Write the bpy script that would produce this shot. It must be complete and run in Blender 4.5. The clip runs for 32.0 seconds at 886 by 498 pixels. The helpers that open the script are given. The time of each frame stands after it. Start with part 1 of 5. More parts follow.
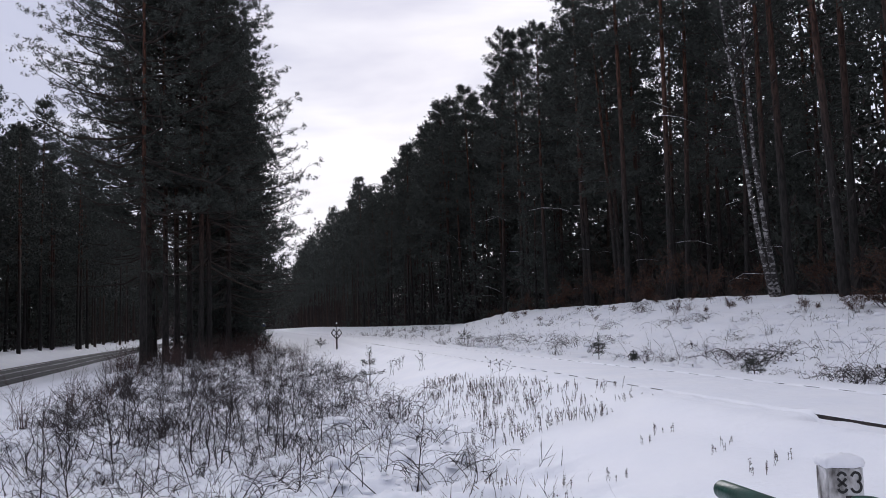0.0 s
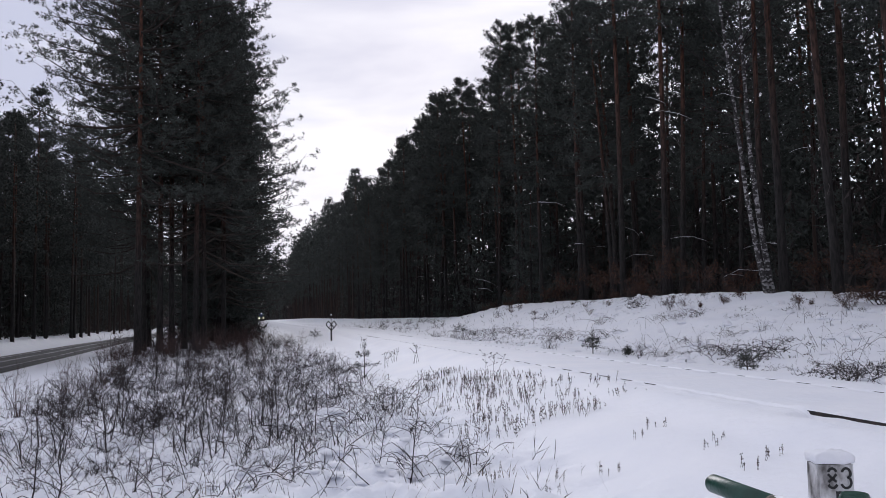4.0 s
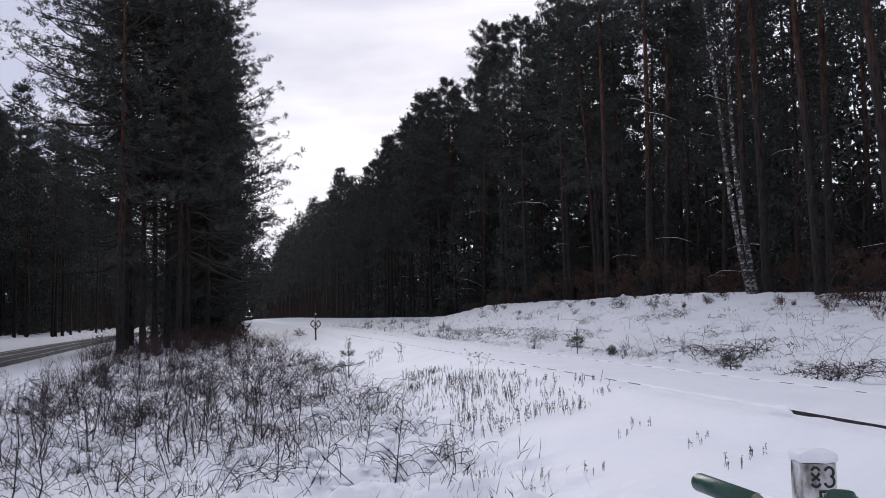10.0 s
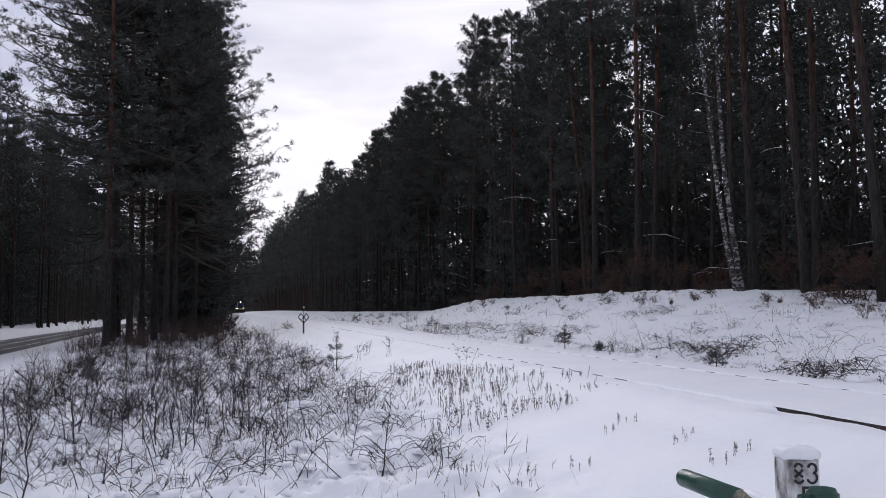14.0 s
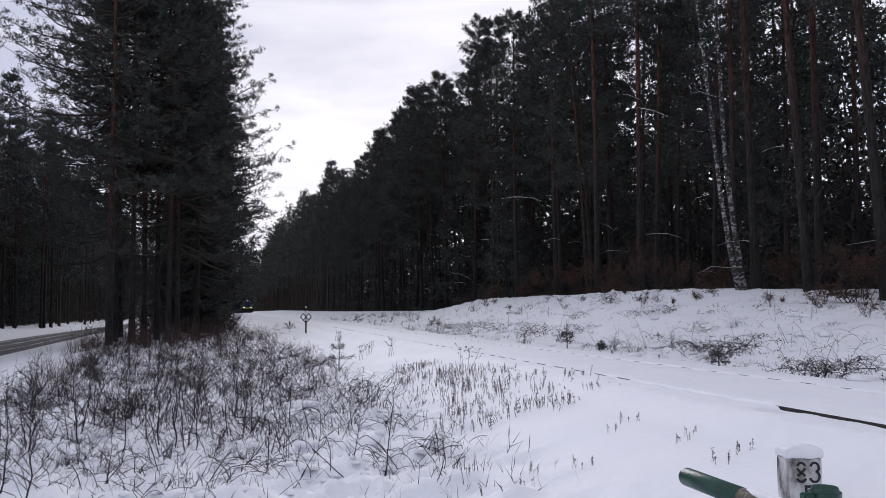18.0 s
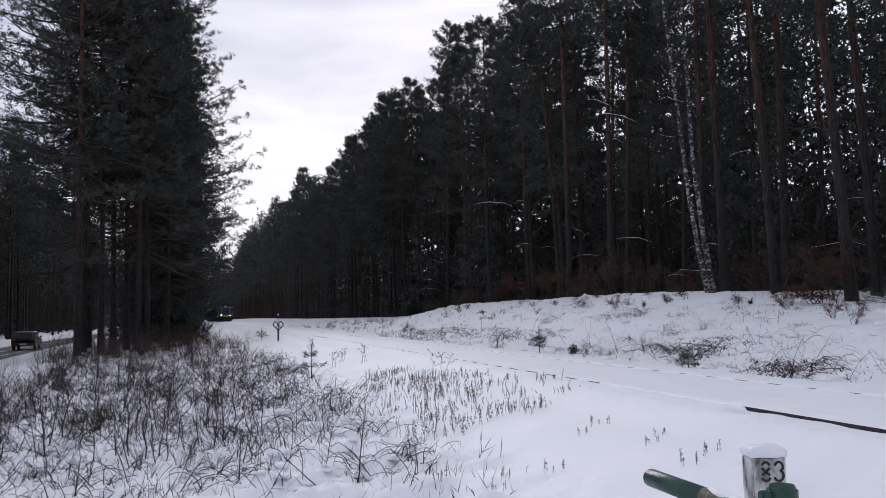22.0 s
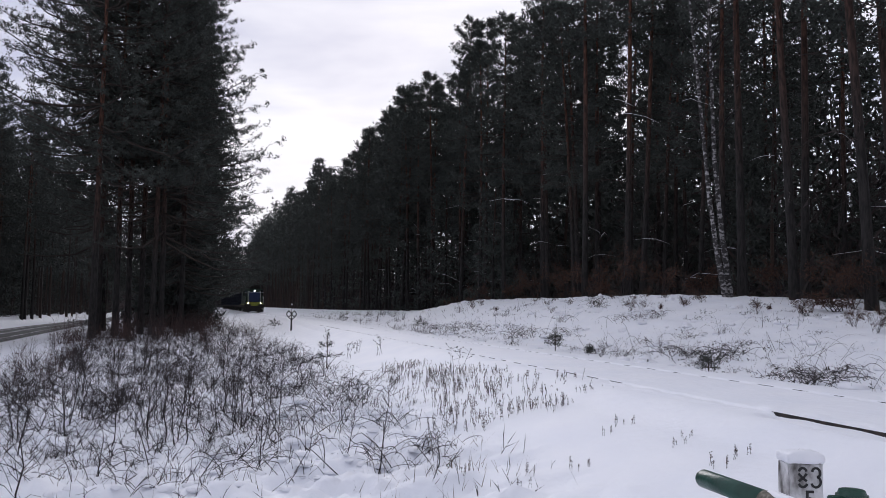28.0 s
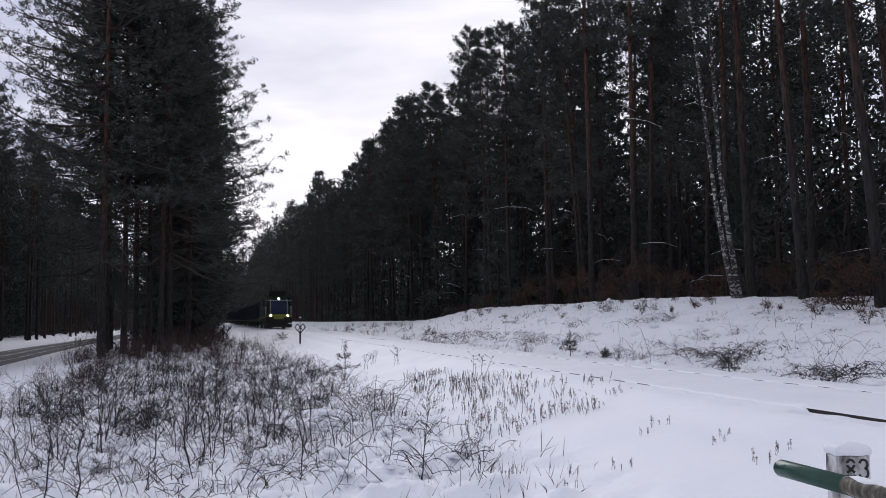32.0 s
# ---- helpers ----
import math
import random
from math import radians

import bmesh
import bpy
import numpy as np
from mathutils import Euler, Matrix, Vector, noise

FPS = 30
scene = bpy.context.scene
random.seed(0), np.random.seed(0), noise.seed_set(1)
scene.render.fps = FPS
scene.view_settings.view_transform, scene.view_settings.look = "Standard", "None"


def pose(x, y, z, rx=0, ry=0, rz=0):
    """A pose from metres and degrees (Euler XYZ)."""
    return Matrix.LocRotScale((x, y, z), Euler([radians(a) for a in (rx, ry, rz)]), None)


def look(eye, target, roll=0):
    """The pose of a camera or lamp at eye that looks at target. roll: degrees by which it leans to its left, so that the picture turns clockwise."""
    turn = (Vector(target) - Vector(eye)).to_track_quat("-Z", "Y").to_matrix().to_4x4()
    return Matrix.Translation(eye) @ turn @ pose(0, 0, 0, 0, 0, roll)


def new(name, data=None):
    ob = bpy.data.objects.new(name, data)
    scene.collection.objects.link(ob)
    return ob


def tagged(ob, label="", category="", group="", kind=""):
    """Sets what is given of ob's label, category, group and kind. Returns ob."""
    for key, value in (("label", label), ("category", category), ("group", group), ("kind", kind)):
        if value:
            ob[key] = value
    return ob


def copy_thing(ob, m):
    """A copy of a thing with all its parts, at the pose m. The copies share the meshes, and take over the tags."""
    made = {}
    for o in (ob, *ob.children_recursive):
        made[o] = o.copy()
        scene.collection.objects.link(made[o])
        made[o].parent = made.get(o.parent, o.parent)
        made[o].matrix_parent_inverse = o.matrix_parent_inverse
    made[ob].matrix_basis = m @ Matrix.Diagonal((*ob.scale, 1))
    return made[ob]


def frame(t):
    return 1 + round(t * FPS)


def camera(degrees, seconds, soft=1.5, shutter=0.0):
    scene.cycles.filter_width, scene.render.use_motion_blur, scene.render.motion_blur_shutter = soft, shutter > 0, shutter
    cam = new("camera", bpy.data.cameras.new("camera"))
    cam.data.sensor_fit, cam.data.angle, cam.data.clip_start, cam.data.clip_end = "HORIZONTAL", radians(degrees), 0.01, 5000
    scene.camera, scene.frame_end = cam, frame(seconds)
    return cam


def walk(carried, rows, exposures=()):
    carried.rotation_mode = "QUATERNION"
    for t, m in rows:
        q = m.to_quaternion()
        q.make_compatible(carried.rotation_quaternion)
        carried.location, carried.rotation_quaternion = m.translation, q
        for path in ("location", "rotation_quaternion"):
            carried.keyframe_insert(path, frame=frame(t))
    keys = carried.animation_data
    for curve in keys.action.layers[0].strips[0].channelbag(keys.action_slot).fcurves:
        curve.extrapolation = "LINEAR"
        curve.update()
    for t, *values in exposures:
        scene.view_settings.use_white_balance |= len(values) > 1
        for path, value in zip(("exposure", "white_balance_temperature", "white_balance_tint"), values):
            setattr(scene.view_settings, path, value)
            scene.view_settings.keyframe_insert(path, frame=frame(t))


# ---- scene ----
cam = camera(56.9, 32.0, soft=0.75)
PATH = [
    (0, (0.197, 0.226, 1.543), (0.58, 2.18, 1.728), -1.7),
    (0.5, (0.196, 0.221, 1.543), (0.571, 2.178, 1.721), -1.7),
    (1, (0.193, 0.22, 1.542), (0.563, 2.178, 1.716), -1.5),
    (1.5, (0.19, 0.215, 1.545), (0.564, 2.172, 1.714), -1.5),
    (2, (0.187, 0.215, 1.543), (0.568, 2.172, 1.705), -1.4),
    (2.5, (0.192, 0.227, 1.542), (0.572, 2.185, 1.699), -1.4),
    (3, (0.196, 0.227, 1.54), (0.58, 2.183, 1.705), -1.3),
    (3.5, (0.19, 0.213, 1.544), (0.582, 2.167, 1.714), -1.1),
    (5.5, (0.189, 0.212, 1.542), (0.591, 2.166, 1.694), -1.2),
    (6, (0.181, 0.21, 1.544), (0.587, 2.161, 1.708), -1.4),
    (6.5, (0.172, 0.211, 1.543), (0.579, 2.162, 1.71), -1.5),
    (7, (0.173, 0.226, 1.539), (0.588, 2.176, 1.692), -1.0),
    (7.5, (0.172, 0.22, 1.539), (0.595, 2.17, 1.68), -0.5),
    (8, (0.177, 0.225, 1.538), (0.599, 2.174, 1.679), -0.3),
    (8.5, (0.181, 0.224, 1.539), (0.6, 2.174, 1.688), -0.6),
    (9, (0.176, 0.212, 1.54), (0.595, 2.162, 1.693), -0.9),
    (9.5, (0.178, 0.219, 1.539), (0.6, 2.168, 1.697), -1.0),
    (10, (0.184, 0.226, 1.539), (0.614, 2.172, 1.705), -0.9),
    (10.5, (0.18, 0.221, 1.543), (0.622, 2.164, 1.715), -0.7),
    (11, (0.19, 0.233, 1.542), (0.629, 2.176, 1.718), -0.6),
    (11.5, (0.186, 0.217, 1.54), (0.621, 2.162, 1.709), -0.5),
    (12, (0.181, 0.214, 1.542), (0.624, 2.158, 1.7), -0.7),
    (12.5, (0.178, 0.193, 1.545), (0.63, 2.136, 1.697), -0.7),
    (13, (0.174, 0.191, 1.546), (0.633, 2.131, 1.695), -0.5),
    (13.5, (0.179, 0.201, 1.541), (0.64, 2.141, 1.691), -0.4),
    (14, (0.178, 0.213, 1.543), (0.635, 2.155, 1.695), -0.4),
    (14.5, (0.185, 0.221, 1.54), (0.632, 2.164, 1.697), -0.5),
    (15, (0.171, 0.204, 1.542), (0.616, 2.147, 1.701), -0.6),
    (15.5, (0.177, 0.217, 1.542), (0.611, 2.163, 1.696), -0.7),
    (17.5, (0.178, 0.216, 1.541), (0.608, 2.163, 1.693), -0.5),
    (18, (0.174, 0.206, 1.543), (0.626, 2.148, 1.694), -0.5),
    (18.5, (0.182, 0.209, 1.542), (0.643, 2.149, 1.696), -0.5),
    (19, (0.191, 0.213, 1.538), (0.661, 2.151, 1.692), -0.5),
    (19.5, (0.185, 0.214, 1.538), (0.664, 2.15, 1.689), -0.3),
    (20, (0.186, 0.213, 1.541), (0.667, 2.148, 1.693), -0.2),
    (20.5, (0.19, 0.206, 1.539), (0.673, 2.141, 1.695), -0.4),
    (21, (0.189, 0.192, 1.541), (0.685, 2.123, 1.701), -0.7),
    (21.5, (0.192, 0.183, 1.541), (0.699, 2.111, 1.705), -1.0),
    (22, (0.189, 0.175, 1.545), (0.705, 2.1, 1.709), -1.2),
    (22.5, (0.187, 0.18, 1.546), (0.716, 2.102, 1.711), -1.2),
    (23, (0.189, 0.189, 1.544), (0.724, 2.108, 1.718), -1.2),
    (23.5, (0.188, 0.197, 1.544), (0.716, 2.117, 1.724), -1.2),
    (24, (0.174, 0.19, 1.544), (0.684, 2.115, 1.726), -1.1),
    (24.5, (0.169, 0.193, 1.546), (0.667, 2.121, 1.732), -1.1),
    (25, (0.178, 0.192, 1.544), (0.674, 2.12, 1.731), -1.3),
    (25.5, (0.175, 0.181, 1.547), (0.679, 2.108, 1.73), -1.2),
    (27.5, (0.106, 0.196, 1.537), (0.613, 2.124, 1.699), 0.3),
    (28, (0.062, 0.246, 1.528), (0.549, 2.18, 1.681), 0.8),
    (28.5, (0.003, 0.299, 1.52), (0.461, 2.241, 1.655), 0.3),
    (29, (-0.095, 0.245, 1.517), (0.381, 2.183, 1.638), -0.7),
    (29.5, (-0.198, 0.2, 1.505), (0.311, 2.13, 1.636), -1.5),
    (30, (-0.21, 0.181, 1.502), (0.286, 2.115, 1.627), -0.9),
    (30.5, (-0.235, 0.162, 1.506), (0.24, 2.101, 1.634), 0.0),
    (31, (-0.247, 0.163, 1.518), (0.227, 2.099, 1.68), -0.3),
    (31.5, (-0.259, 0.158, 1.517), (0.219, 2.092, 1.694), -0.5),
    (32, (-0.274, 0.139, 1.525), (0.213, 2.071, 1.7), -0.8),
]
walk(cam, [(t, look(e, a, r)) for t, e, a, r in PATH], exposures=[(0, 0, 6250, 14), (32, 0, 6250, 14)])

# ---- light ----
world = bpy.data.worlds.new("winter_sky")
scene.world = world
world.use_nodes = True


def build_sky():
    """Overcast winter sky: a clear-sky base under a veil of streaked cloud."""
    nt = world.node_tree
    N, L = nt.nodes, nt.links
    N.clear()
    out = N.new("ShaderNodeOutputWorld")
    bg = N.new("ShaderNodeBackground")
    sky = N.new("ShaderNodeTexSky")
    sky.sky_type = "NISHITA"
    sky.sun_disc = False
    sky.sun_elevation, sky.sun_rotation = radians(22), radians(10)
    base = N.new("ShaderNodeVectorMath")
    base.operation = "SCALE"
    base.inputs["Scale"].default_value = 0.10
    L.new(sky.outputs[0], base.inputs[0])
    geo = N.new("ShaderNodeTexCoord")
    mp = N.new("ShaderNodeMapping")
    mp.inputs["Location"].default_value = (0.35, 0.1, 0.62)
    mp.inputs["Scale"].default_value = (1.1, 1.1, 4.2)
    L.new(geo.outputs["Generated"], mp.inputs[0])
    n1 = N.new("ShaderNodeTexNoise")
    n1.inputs["Scale"].default_value = 2.1
    n1.inputs["Detail"].default_value = 5
    n1.inputs["Roughness"].default_value = 0.48
    n1.inputs["Distortion"].default_value = 0.25
    L.new(mp.outputs[0], n1.inputs["Vector"])
    ramp = N.new("ShaderNodeValToRGB")
    e = ramp.color_ramp.elements
    e[0].position, e[0].color = 0.40, (0.60, 0.62, 0.74, 1)
    e[1].position, e[1].color = 0.60, (0.97, 0.97, 1.0, 1)
    L.new(n1.outputs[0], ramp.inputs[0])
    mix = N.new("ShaderNodeMixRGB")
    mix.inputs[0].default_value = 0.93
    L.new(base.outputs[0], mix.inputs[1])
    L.new(ramp.outputs[0], mix.inputs[2])
    way = N.new("ShaderNodeSeparateXYZ")
    L.new(geo.outputs["Generated"], way.inputs[0])
    grade = N.new("ShaderNodeMapRange")
    grade.inputs["From Min"].default_value, grade.inputs["From Max"].default_value = -0.95, 0.0
    grade.inputs["To Min"].default_value, grade.inputs["To Max"].default_value = 0.58, 1.0
    L.new(way.outputs[1], grade.inputs[0])
    veil = N.new("ShaderNodeVectorMath")
    veil.operation = "SCALE"
    L.new(mix.outputs[0], veil.inputs[0])
    L.new(grade.outputs[0], veil.inputs["Scale"])
    L.new(veil.outputs[0], bg.inputs[0])
    bg.inputs[1].default_value = 1.0
    L.new(bg.outputs[0], out.inputs[0])


build_sky()
sun = new("sun", bpy.data.lights.new("sun", "SUN"))
sun.data.energy, sun.data.angle, sun.data.color = 0.9, radians(25), (1.0, 0.97, 0.94)
sun.matrix_world = look((0, 0, 50), (-8, -45, 30))

# ---- materials ----


def mat(name, color, rough=0.8, metal=0.0):
    m = bpy.data.materials.new(name)
    m.use_nodes = True
    b = m.node_tree.nodes["Principled BSDF"]
    b.inputs["Base Color"].default_value = (*color, 1)
    b.inputs["Roughness"].default_value = rough
    b.inputs["Metallic"].default_value = metal
    return m


def noisy(name, stops, scale, rough=0.85, detail=6, stretch=(1, 1, 1), bump=0.0, bump_scale=None, metal=0.0,
          coords="Object", per=None, spread=0.3):
    """A surface of two or more colours by noise, with fine relief; per: vary by 'object' or 'island'."""
    m = mat(name, stops[0][1], rough, metal)
    nt = m.node_tree
    N, L = nt.nodes, nt.links
    b = N["Principled BSDF"]
    tc = N.new("ShaderNodeTexCoord")
    mp = N.new("ShaderNodeMapping")
    mp.inputs["Scale"].default_value = stretch
    L.new(tc.outputs[coords], mp.inputs[0])
    n = N.new("ShaderNodeTexNoise")
    n.inputs["Scale"].default_value, n.inputs["Detail"].default_value = scale, detail
    L.new(mp.outputs[0], n.inputs["Vector"])
    r = N.new("ShaderNodeValToRGB")
    e = r.color_ramp.elements
    while len(e) < len(stops):
        e.new(0.5)
    for el, (p, c) in zip(e, stops):
        el.position, el.color = p, (*c, 1)
    L.new(n.outputs[0], r.inputs[0])
    col = r.outputs[0]
    if per:
        if per == "island":
            src = N.new("ShaderNodeNewGeometry").outputs["Random Per Island"]
        else:
            src = N.new("ShaderNodeObjectInfo").outputs["Random"]
        rng = N.new("ShaderNodeMapRange")
        rng.inputs["To Min"].default_value, rng.inputs["To Max"].default_value = 1 - spread, 1 + spread
        L.new(src, rng.inputs[0])
        hsv = N.new("ShaderNodeHueSaturation")
        L.new(rng.outputs[0], hsv.inputs["Value"])
        L.new(col, hsv.inputs["Color"])
        col = hsv.outputs[0]
    L.new(col, b.inputs["Base Color"])
    if bump:
        n2 = N.new("ShaderNodeTexNoise")
        n2.inputs["Scale"].default_value, n2.inputs["Detail"].default_value = bump_scale or scale * 3, 8
        L.new(mp.outputs[0], n2.inputs["Vector"])
        bp = N.new("ShaderNodeBump")
        bp.inputs["Strength"].default_value = bump
        bp.inputs["Distance"].default_value = 0.05
        L.new(n2.outputs[0], bp.inputs["Height"])
        L.new(bp.outputs[0], b.inputs["Normal"])
    return m


def bark_by_height(name, low, high, z0, z1):
    """Pine bark: grey plates below, thin orange bark above."""
    m = mat(name, low, 0.9)
    nt = m.node_tree
    N, L = nt.nodes, nt.links
    b = N["Principled BSDF"]
    tc = N.new("ShaderNodeTexCoord")
    sep = N.new("ShaderNodeSeparateXYZ")
    L.new(tc.outputs["Object"], sep.inputs[0])
    rng = N.new("ShaderNodeMapRange")
    rng.inputs["From Min"].default_value, rng.inputs["From Max"].default_value = z0, z1
    L.new(sep.outputs[2], rng.inputs[0])
    mp = N.new("ShaderNodeMapping")
    mp.inputs["Scale"].default_value = (1, 1, 0.22)
    L.new(tc.outputs["Object"], mp.inputs[0])
    n = N.new("ShaderNodeTexNoise")
    n.inputs["Scale"].default_value, n.inputs["Detail"].default_value = 14, 6
    L.new(mp.outputs[0], n.inputs["Vector"])
    mix = N.new("ShaderNodeMixRGB")
    L.new(rng.outputs[0], mix.inputs[0])
    mix.inputs[1].default_value, mix.inputs[2].default_value = (*low, 1), (*high, 1)
    r = N.new("ShaderNodeValToRGB")
    r.color_ramp.elements[0].position, r.color_ramp.elements[0].color = 0.38, (0.35, 0.35, 0.35, 1)
    r.color_ramp.elements[1].position, r.color_ramp.elements[1].color = 0.62, (1.25, 1.25, 1.25, 1)
    L.new(n.outputs[0], r.inputs[0])
    mul = N.new("ShaderNodeMixRGB")
    mul.blend_type = "MULTIPLY"
    mul.inputs[0].default_value = 1.0
    L.new(mix.outputs[0], mul.inputs[1])
    L.new(r.outputs[0], mul.inputs[2])
    L.new(mul.outputs[0], b.inputs["Base Color"])
    bp = N.new("ShaderNodeBump")
    bp.inputs["Strength"].default_value, bp.inputs["Distance"].default_value = 0.6, 0.04
    L.new(n.outputs[0], bp.inputs["Height"])
    L.new(bp.outputs[0], b.inputs["Normal"])
    return m


SNOW = noisy("snow", [(0.3, (0.84, 0.86, 0.92)), (0.7, (0.90, 0.91, 0.95))], 1.3, 0.65, bump=0.35, bump_scale=9)
SNOW_CAP = noisy("snow_cap", [(0.3, (0.82, 0.84, 0.89)), (0.7, (0.9, 0.9, 0.94))], 6, 0.6, bump=0.2, bump_scale=30)
ASPHALT = noisy("wet_slushy_asphalt", [(0.38, (0.018, 0.019, 0.022)), (0.58, (0.036, 0.036, 0.04)), (0.80, (0.16, 0.165, 0.18))], 3.0, 0.75,
                stretch=(1.6, 0.06, 1), bump=0.2, bump_scale=40)
BARK = bark_by_height("pine_bark", (0.022, 0.019, 0.018), (0.098, 0.043, 0.027), 4.0, 12.0)
BARK_FAR = noisy("pine_bark_far", [(0.35, (0.028, 0.023, 0.022)), (0.65, (0.055, 0.034, 0.026))], 0.5, 0.9, stretch=(1, 1, 0.4))
LIMB = noisy("pine_limb", [(0.35, (0.024, 0.020, 0.018)), (0.65, (0.055, 0.038, 0.030))], 9, 0.9)
NEEDLE = noisy("pine_needles", [(0.35, (0.038, 0.045, 0.040)), (0.65, (0.056, 0.064, 0.055))], 0.9, 0.8, per="island", spread=0.3)
SPRUCE = noisy("spruce_needles", [(0.35, (0.028, 0.036, 0.032)), (0.65, (0.048, 0.058, 0.050))], 0.9, 0.7, per="island", spread=0.4)
TWIG = noisy("bare_twig", [(0.35, (0.012, 0.010, 0.011)), (0.65, (0.030, 0.022, 0.023))], 6, 0.85, per="island", spread=0.4)
RED_TWIG = noisy("reddish_twig", [(0.35, (0.036, 0.021, 0.020)), (0.65, (0.08, 0.044, 0.038))], 6, 0.85, per="island", spread=0.35)
DRY = noisy("dry_grass", [(0.35, (0.09, 0.065, 0.045)), (0.65, (0.2, 0.15, 0.10))], 4, 0.9, per="island", spread=0.35)
SEED = noisy("dead_flower_heads", [(0.35, (0.04, 0.031, 0.028)), (0.65, (0.085, 0.065, 0.055))], 9, 0.9, per="island", spread=0.3)
LEAF = noisy("dead_beech_leaves", [(0.35, (0.045, 0.019, 0.011)), (0.65, (0.09, 0.038, 0.02))], 3, 0.8, per="island", spread=0.4)
LITTER = noisy("forest_floor", [(0.4, (0.06, 0.042, 0.03)), (0.6, (0.12, 0.085, 0.06)), (0.75, (0.5, 0.5, 0.53))], 2.5, 0.95, bump=0.5)
RAIL_STEEL = noisy("rusty_rail_steel", [(0.4, (0.014, 0.012, 0.012)), (0.65, (0.05, 0.034, 0.027))], 12, 0.6, metal=0.3)


def birch_bark():
    m = mat("birch_bark", (0.7, 0.68, 0.65), 0.7)
    nt = m.node_tree
    N, L = nt.nodes, nt.links
    b = N["Principled BSDF"]
    tc = N.new("ShaderNodeTexCoord")
    mp = N.new("ShaderNodeMapping")
    mp.inputs["Scale"].default_value = (5, 5, 8.5)
    L.new(tc.outputs["Object"], mp.inputs[0])
    n = N.new("ShaderNodeTexNoise")
    n.inputs["Scale"].default_value, n.inputs["Detail"].default_value = 1.5, 4
    L.new(mp.outputs[0], n.inputs["Vector"])
    r = N.new("ShaderNodeValToRGB")
    r.color_ramp.elements[0].position, r.color_ramp.elements[0].color = 0.50, (0.03, 0.027, 0.027, 1)
    r.color_ramp.elements[1].position, r.color_ramp.elements[1].color = 0.60, (0.34, 0.33, 0.33, 1)
    L.new(n.outputs[0], r.inputs[0])
    L.new(r.outputs[0], b.inputs["Base Color"])
    return m


BIRCH = birch_bark()

# ---- mesh helpers ----


def part(name, me, material, parent=None, label=""):
    """Links a mesh or bmesh as one object under a thing."""
    if isinstance(me, bmesh.types.BMesh):
        bm, me = me, bpy.data.meshes.new(name)
        bm.to_mesh(me)
        bm.free()
    if material is not None and not me.materials:
        me.materials.append(material)
    ob = new(name, me)
    if parent is not None:
        ob.parent = parent
    if label:
        ob["label"] = label
    return ob


def empty(name, label, category, group="", kind="", at=None):
    ob = tagged(new(name), label, category, group, kind)
    ob.empty_display_size = 0.2
    if at is not None:
        ob.matrix_basis = at
    return ob


def mesh_of(name, verts, faces, smooth=False):
    me = bpy.data.meshes.new(name)
    me.from_pydata([tuple(v) for v in verts], [], [tuple(f) for f in faces])
    if smooth:
        me.polygons.foreach_set("use_smooth", [True] * len(me.polygons))
    me.update()
    return me


def tri_mesh(name, tris):
    """Mesh from an array (n, 3, 3) of loose triangles."""
    n = len(tris)
    me = bpy.data.meshes.new(name)
    me.vertices.add(3 * n)
    me.vertices.foreach_set("co", np.asarray(tris, dtype=np.float32).ravel())
    me.loops.add(3 * n)
    me.loops.foreach_set("vertex_index", np.arange(3 * n, dtype=np.int32))
    me.polygons.add(n)
    me.polygons.foreach_set("loop_start", np.arange(0, 3 * n, 3, dtype=np.int32))
    me.update(calc_edges=True)
    me.validate()
    return me


class Tubes:
    """Gathers tapered tubes along polylines into one mesh."""

    def __init__(self, sides=3):
        self.v, self.f, self.sides = [], [], sides

    def add(self, pts, radii, sides=None):
        s = sides or self.sides
        pts = [Vector(p) for p in pts]
        base = len(self.v)
        for i, p in enumerate(pts):
            d = (pts[min(i + 1, len(pts) - 1)] - pts[max(i - 1, 0)])
            d = d.normalized() if d.length > 1e-9 else Vector((0, 0, 1))
            u = d.cross(Vector((0.31, 0.17, 0.93)))
            if u.length < 1e-3:
                u = d.cross(Vector((1, 0, 0)))
            u.normalize()
            w = d.cross(u)
            r = float(radii if isinstance(radii, (int, float)) else radii[i])
            for k in range(s):
                a = 2 * math.pi * k / s
                self.v.append(p + r * (math.cos(a) * u + math.sin(a) * w))
        for i in range(len(pts) - 1):
            for k in range(s):
                a, b = base + i * s + k, base + i * s + (k + 1) % s
                self.f.append((a, b, b + s, a + s))
        if s == 3:
            return
        self.f.append(tuple(base + k for k in range(s))[::-1])
        self.f.append(tuple(base + (len(pts) - 1) * s + k for k in range(s)))

    def mesh(self, name, smooth=True):
        return mesh_of(name, self.v, self.f, smooth)


def box(bm, x0, x1, y0, y1, z0, z1, bevel=0.0):
    r = bmesh.ops.create_cube(bm, size=1.0)
    for v in r["verts"]:
        v.co = Vector(((x0 + x1) / 2 + v.co.x * (x1 - x0), (y0 + y1) / 2 + v.co.y * (y1 - y0), (z0 + z1) / 2 + v.co.z * (z1 - z0)))
    if bevel:
        es = list({e for v in r["verts"] for e in v.link_edges})
        bmesh.ops.bevel(bm, geom=es, offset=bevel, segments=2, affect="EDGES")
    return bm


def boxed(*a, bevel=0.0):
    return box(bmesh.new(), *a, bevel=bevel)


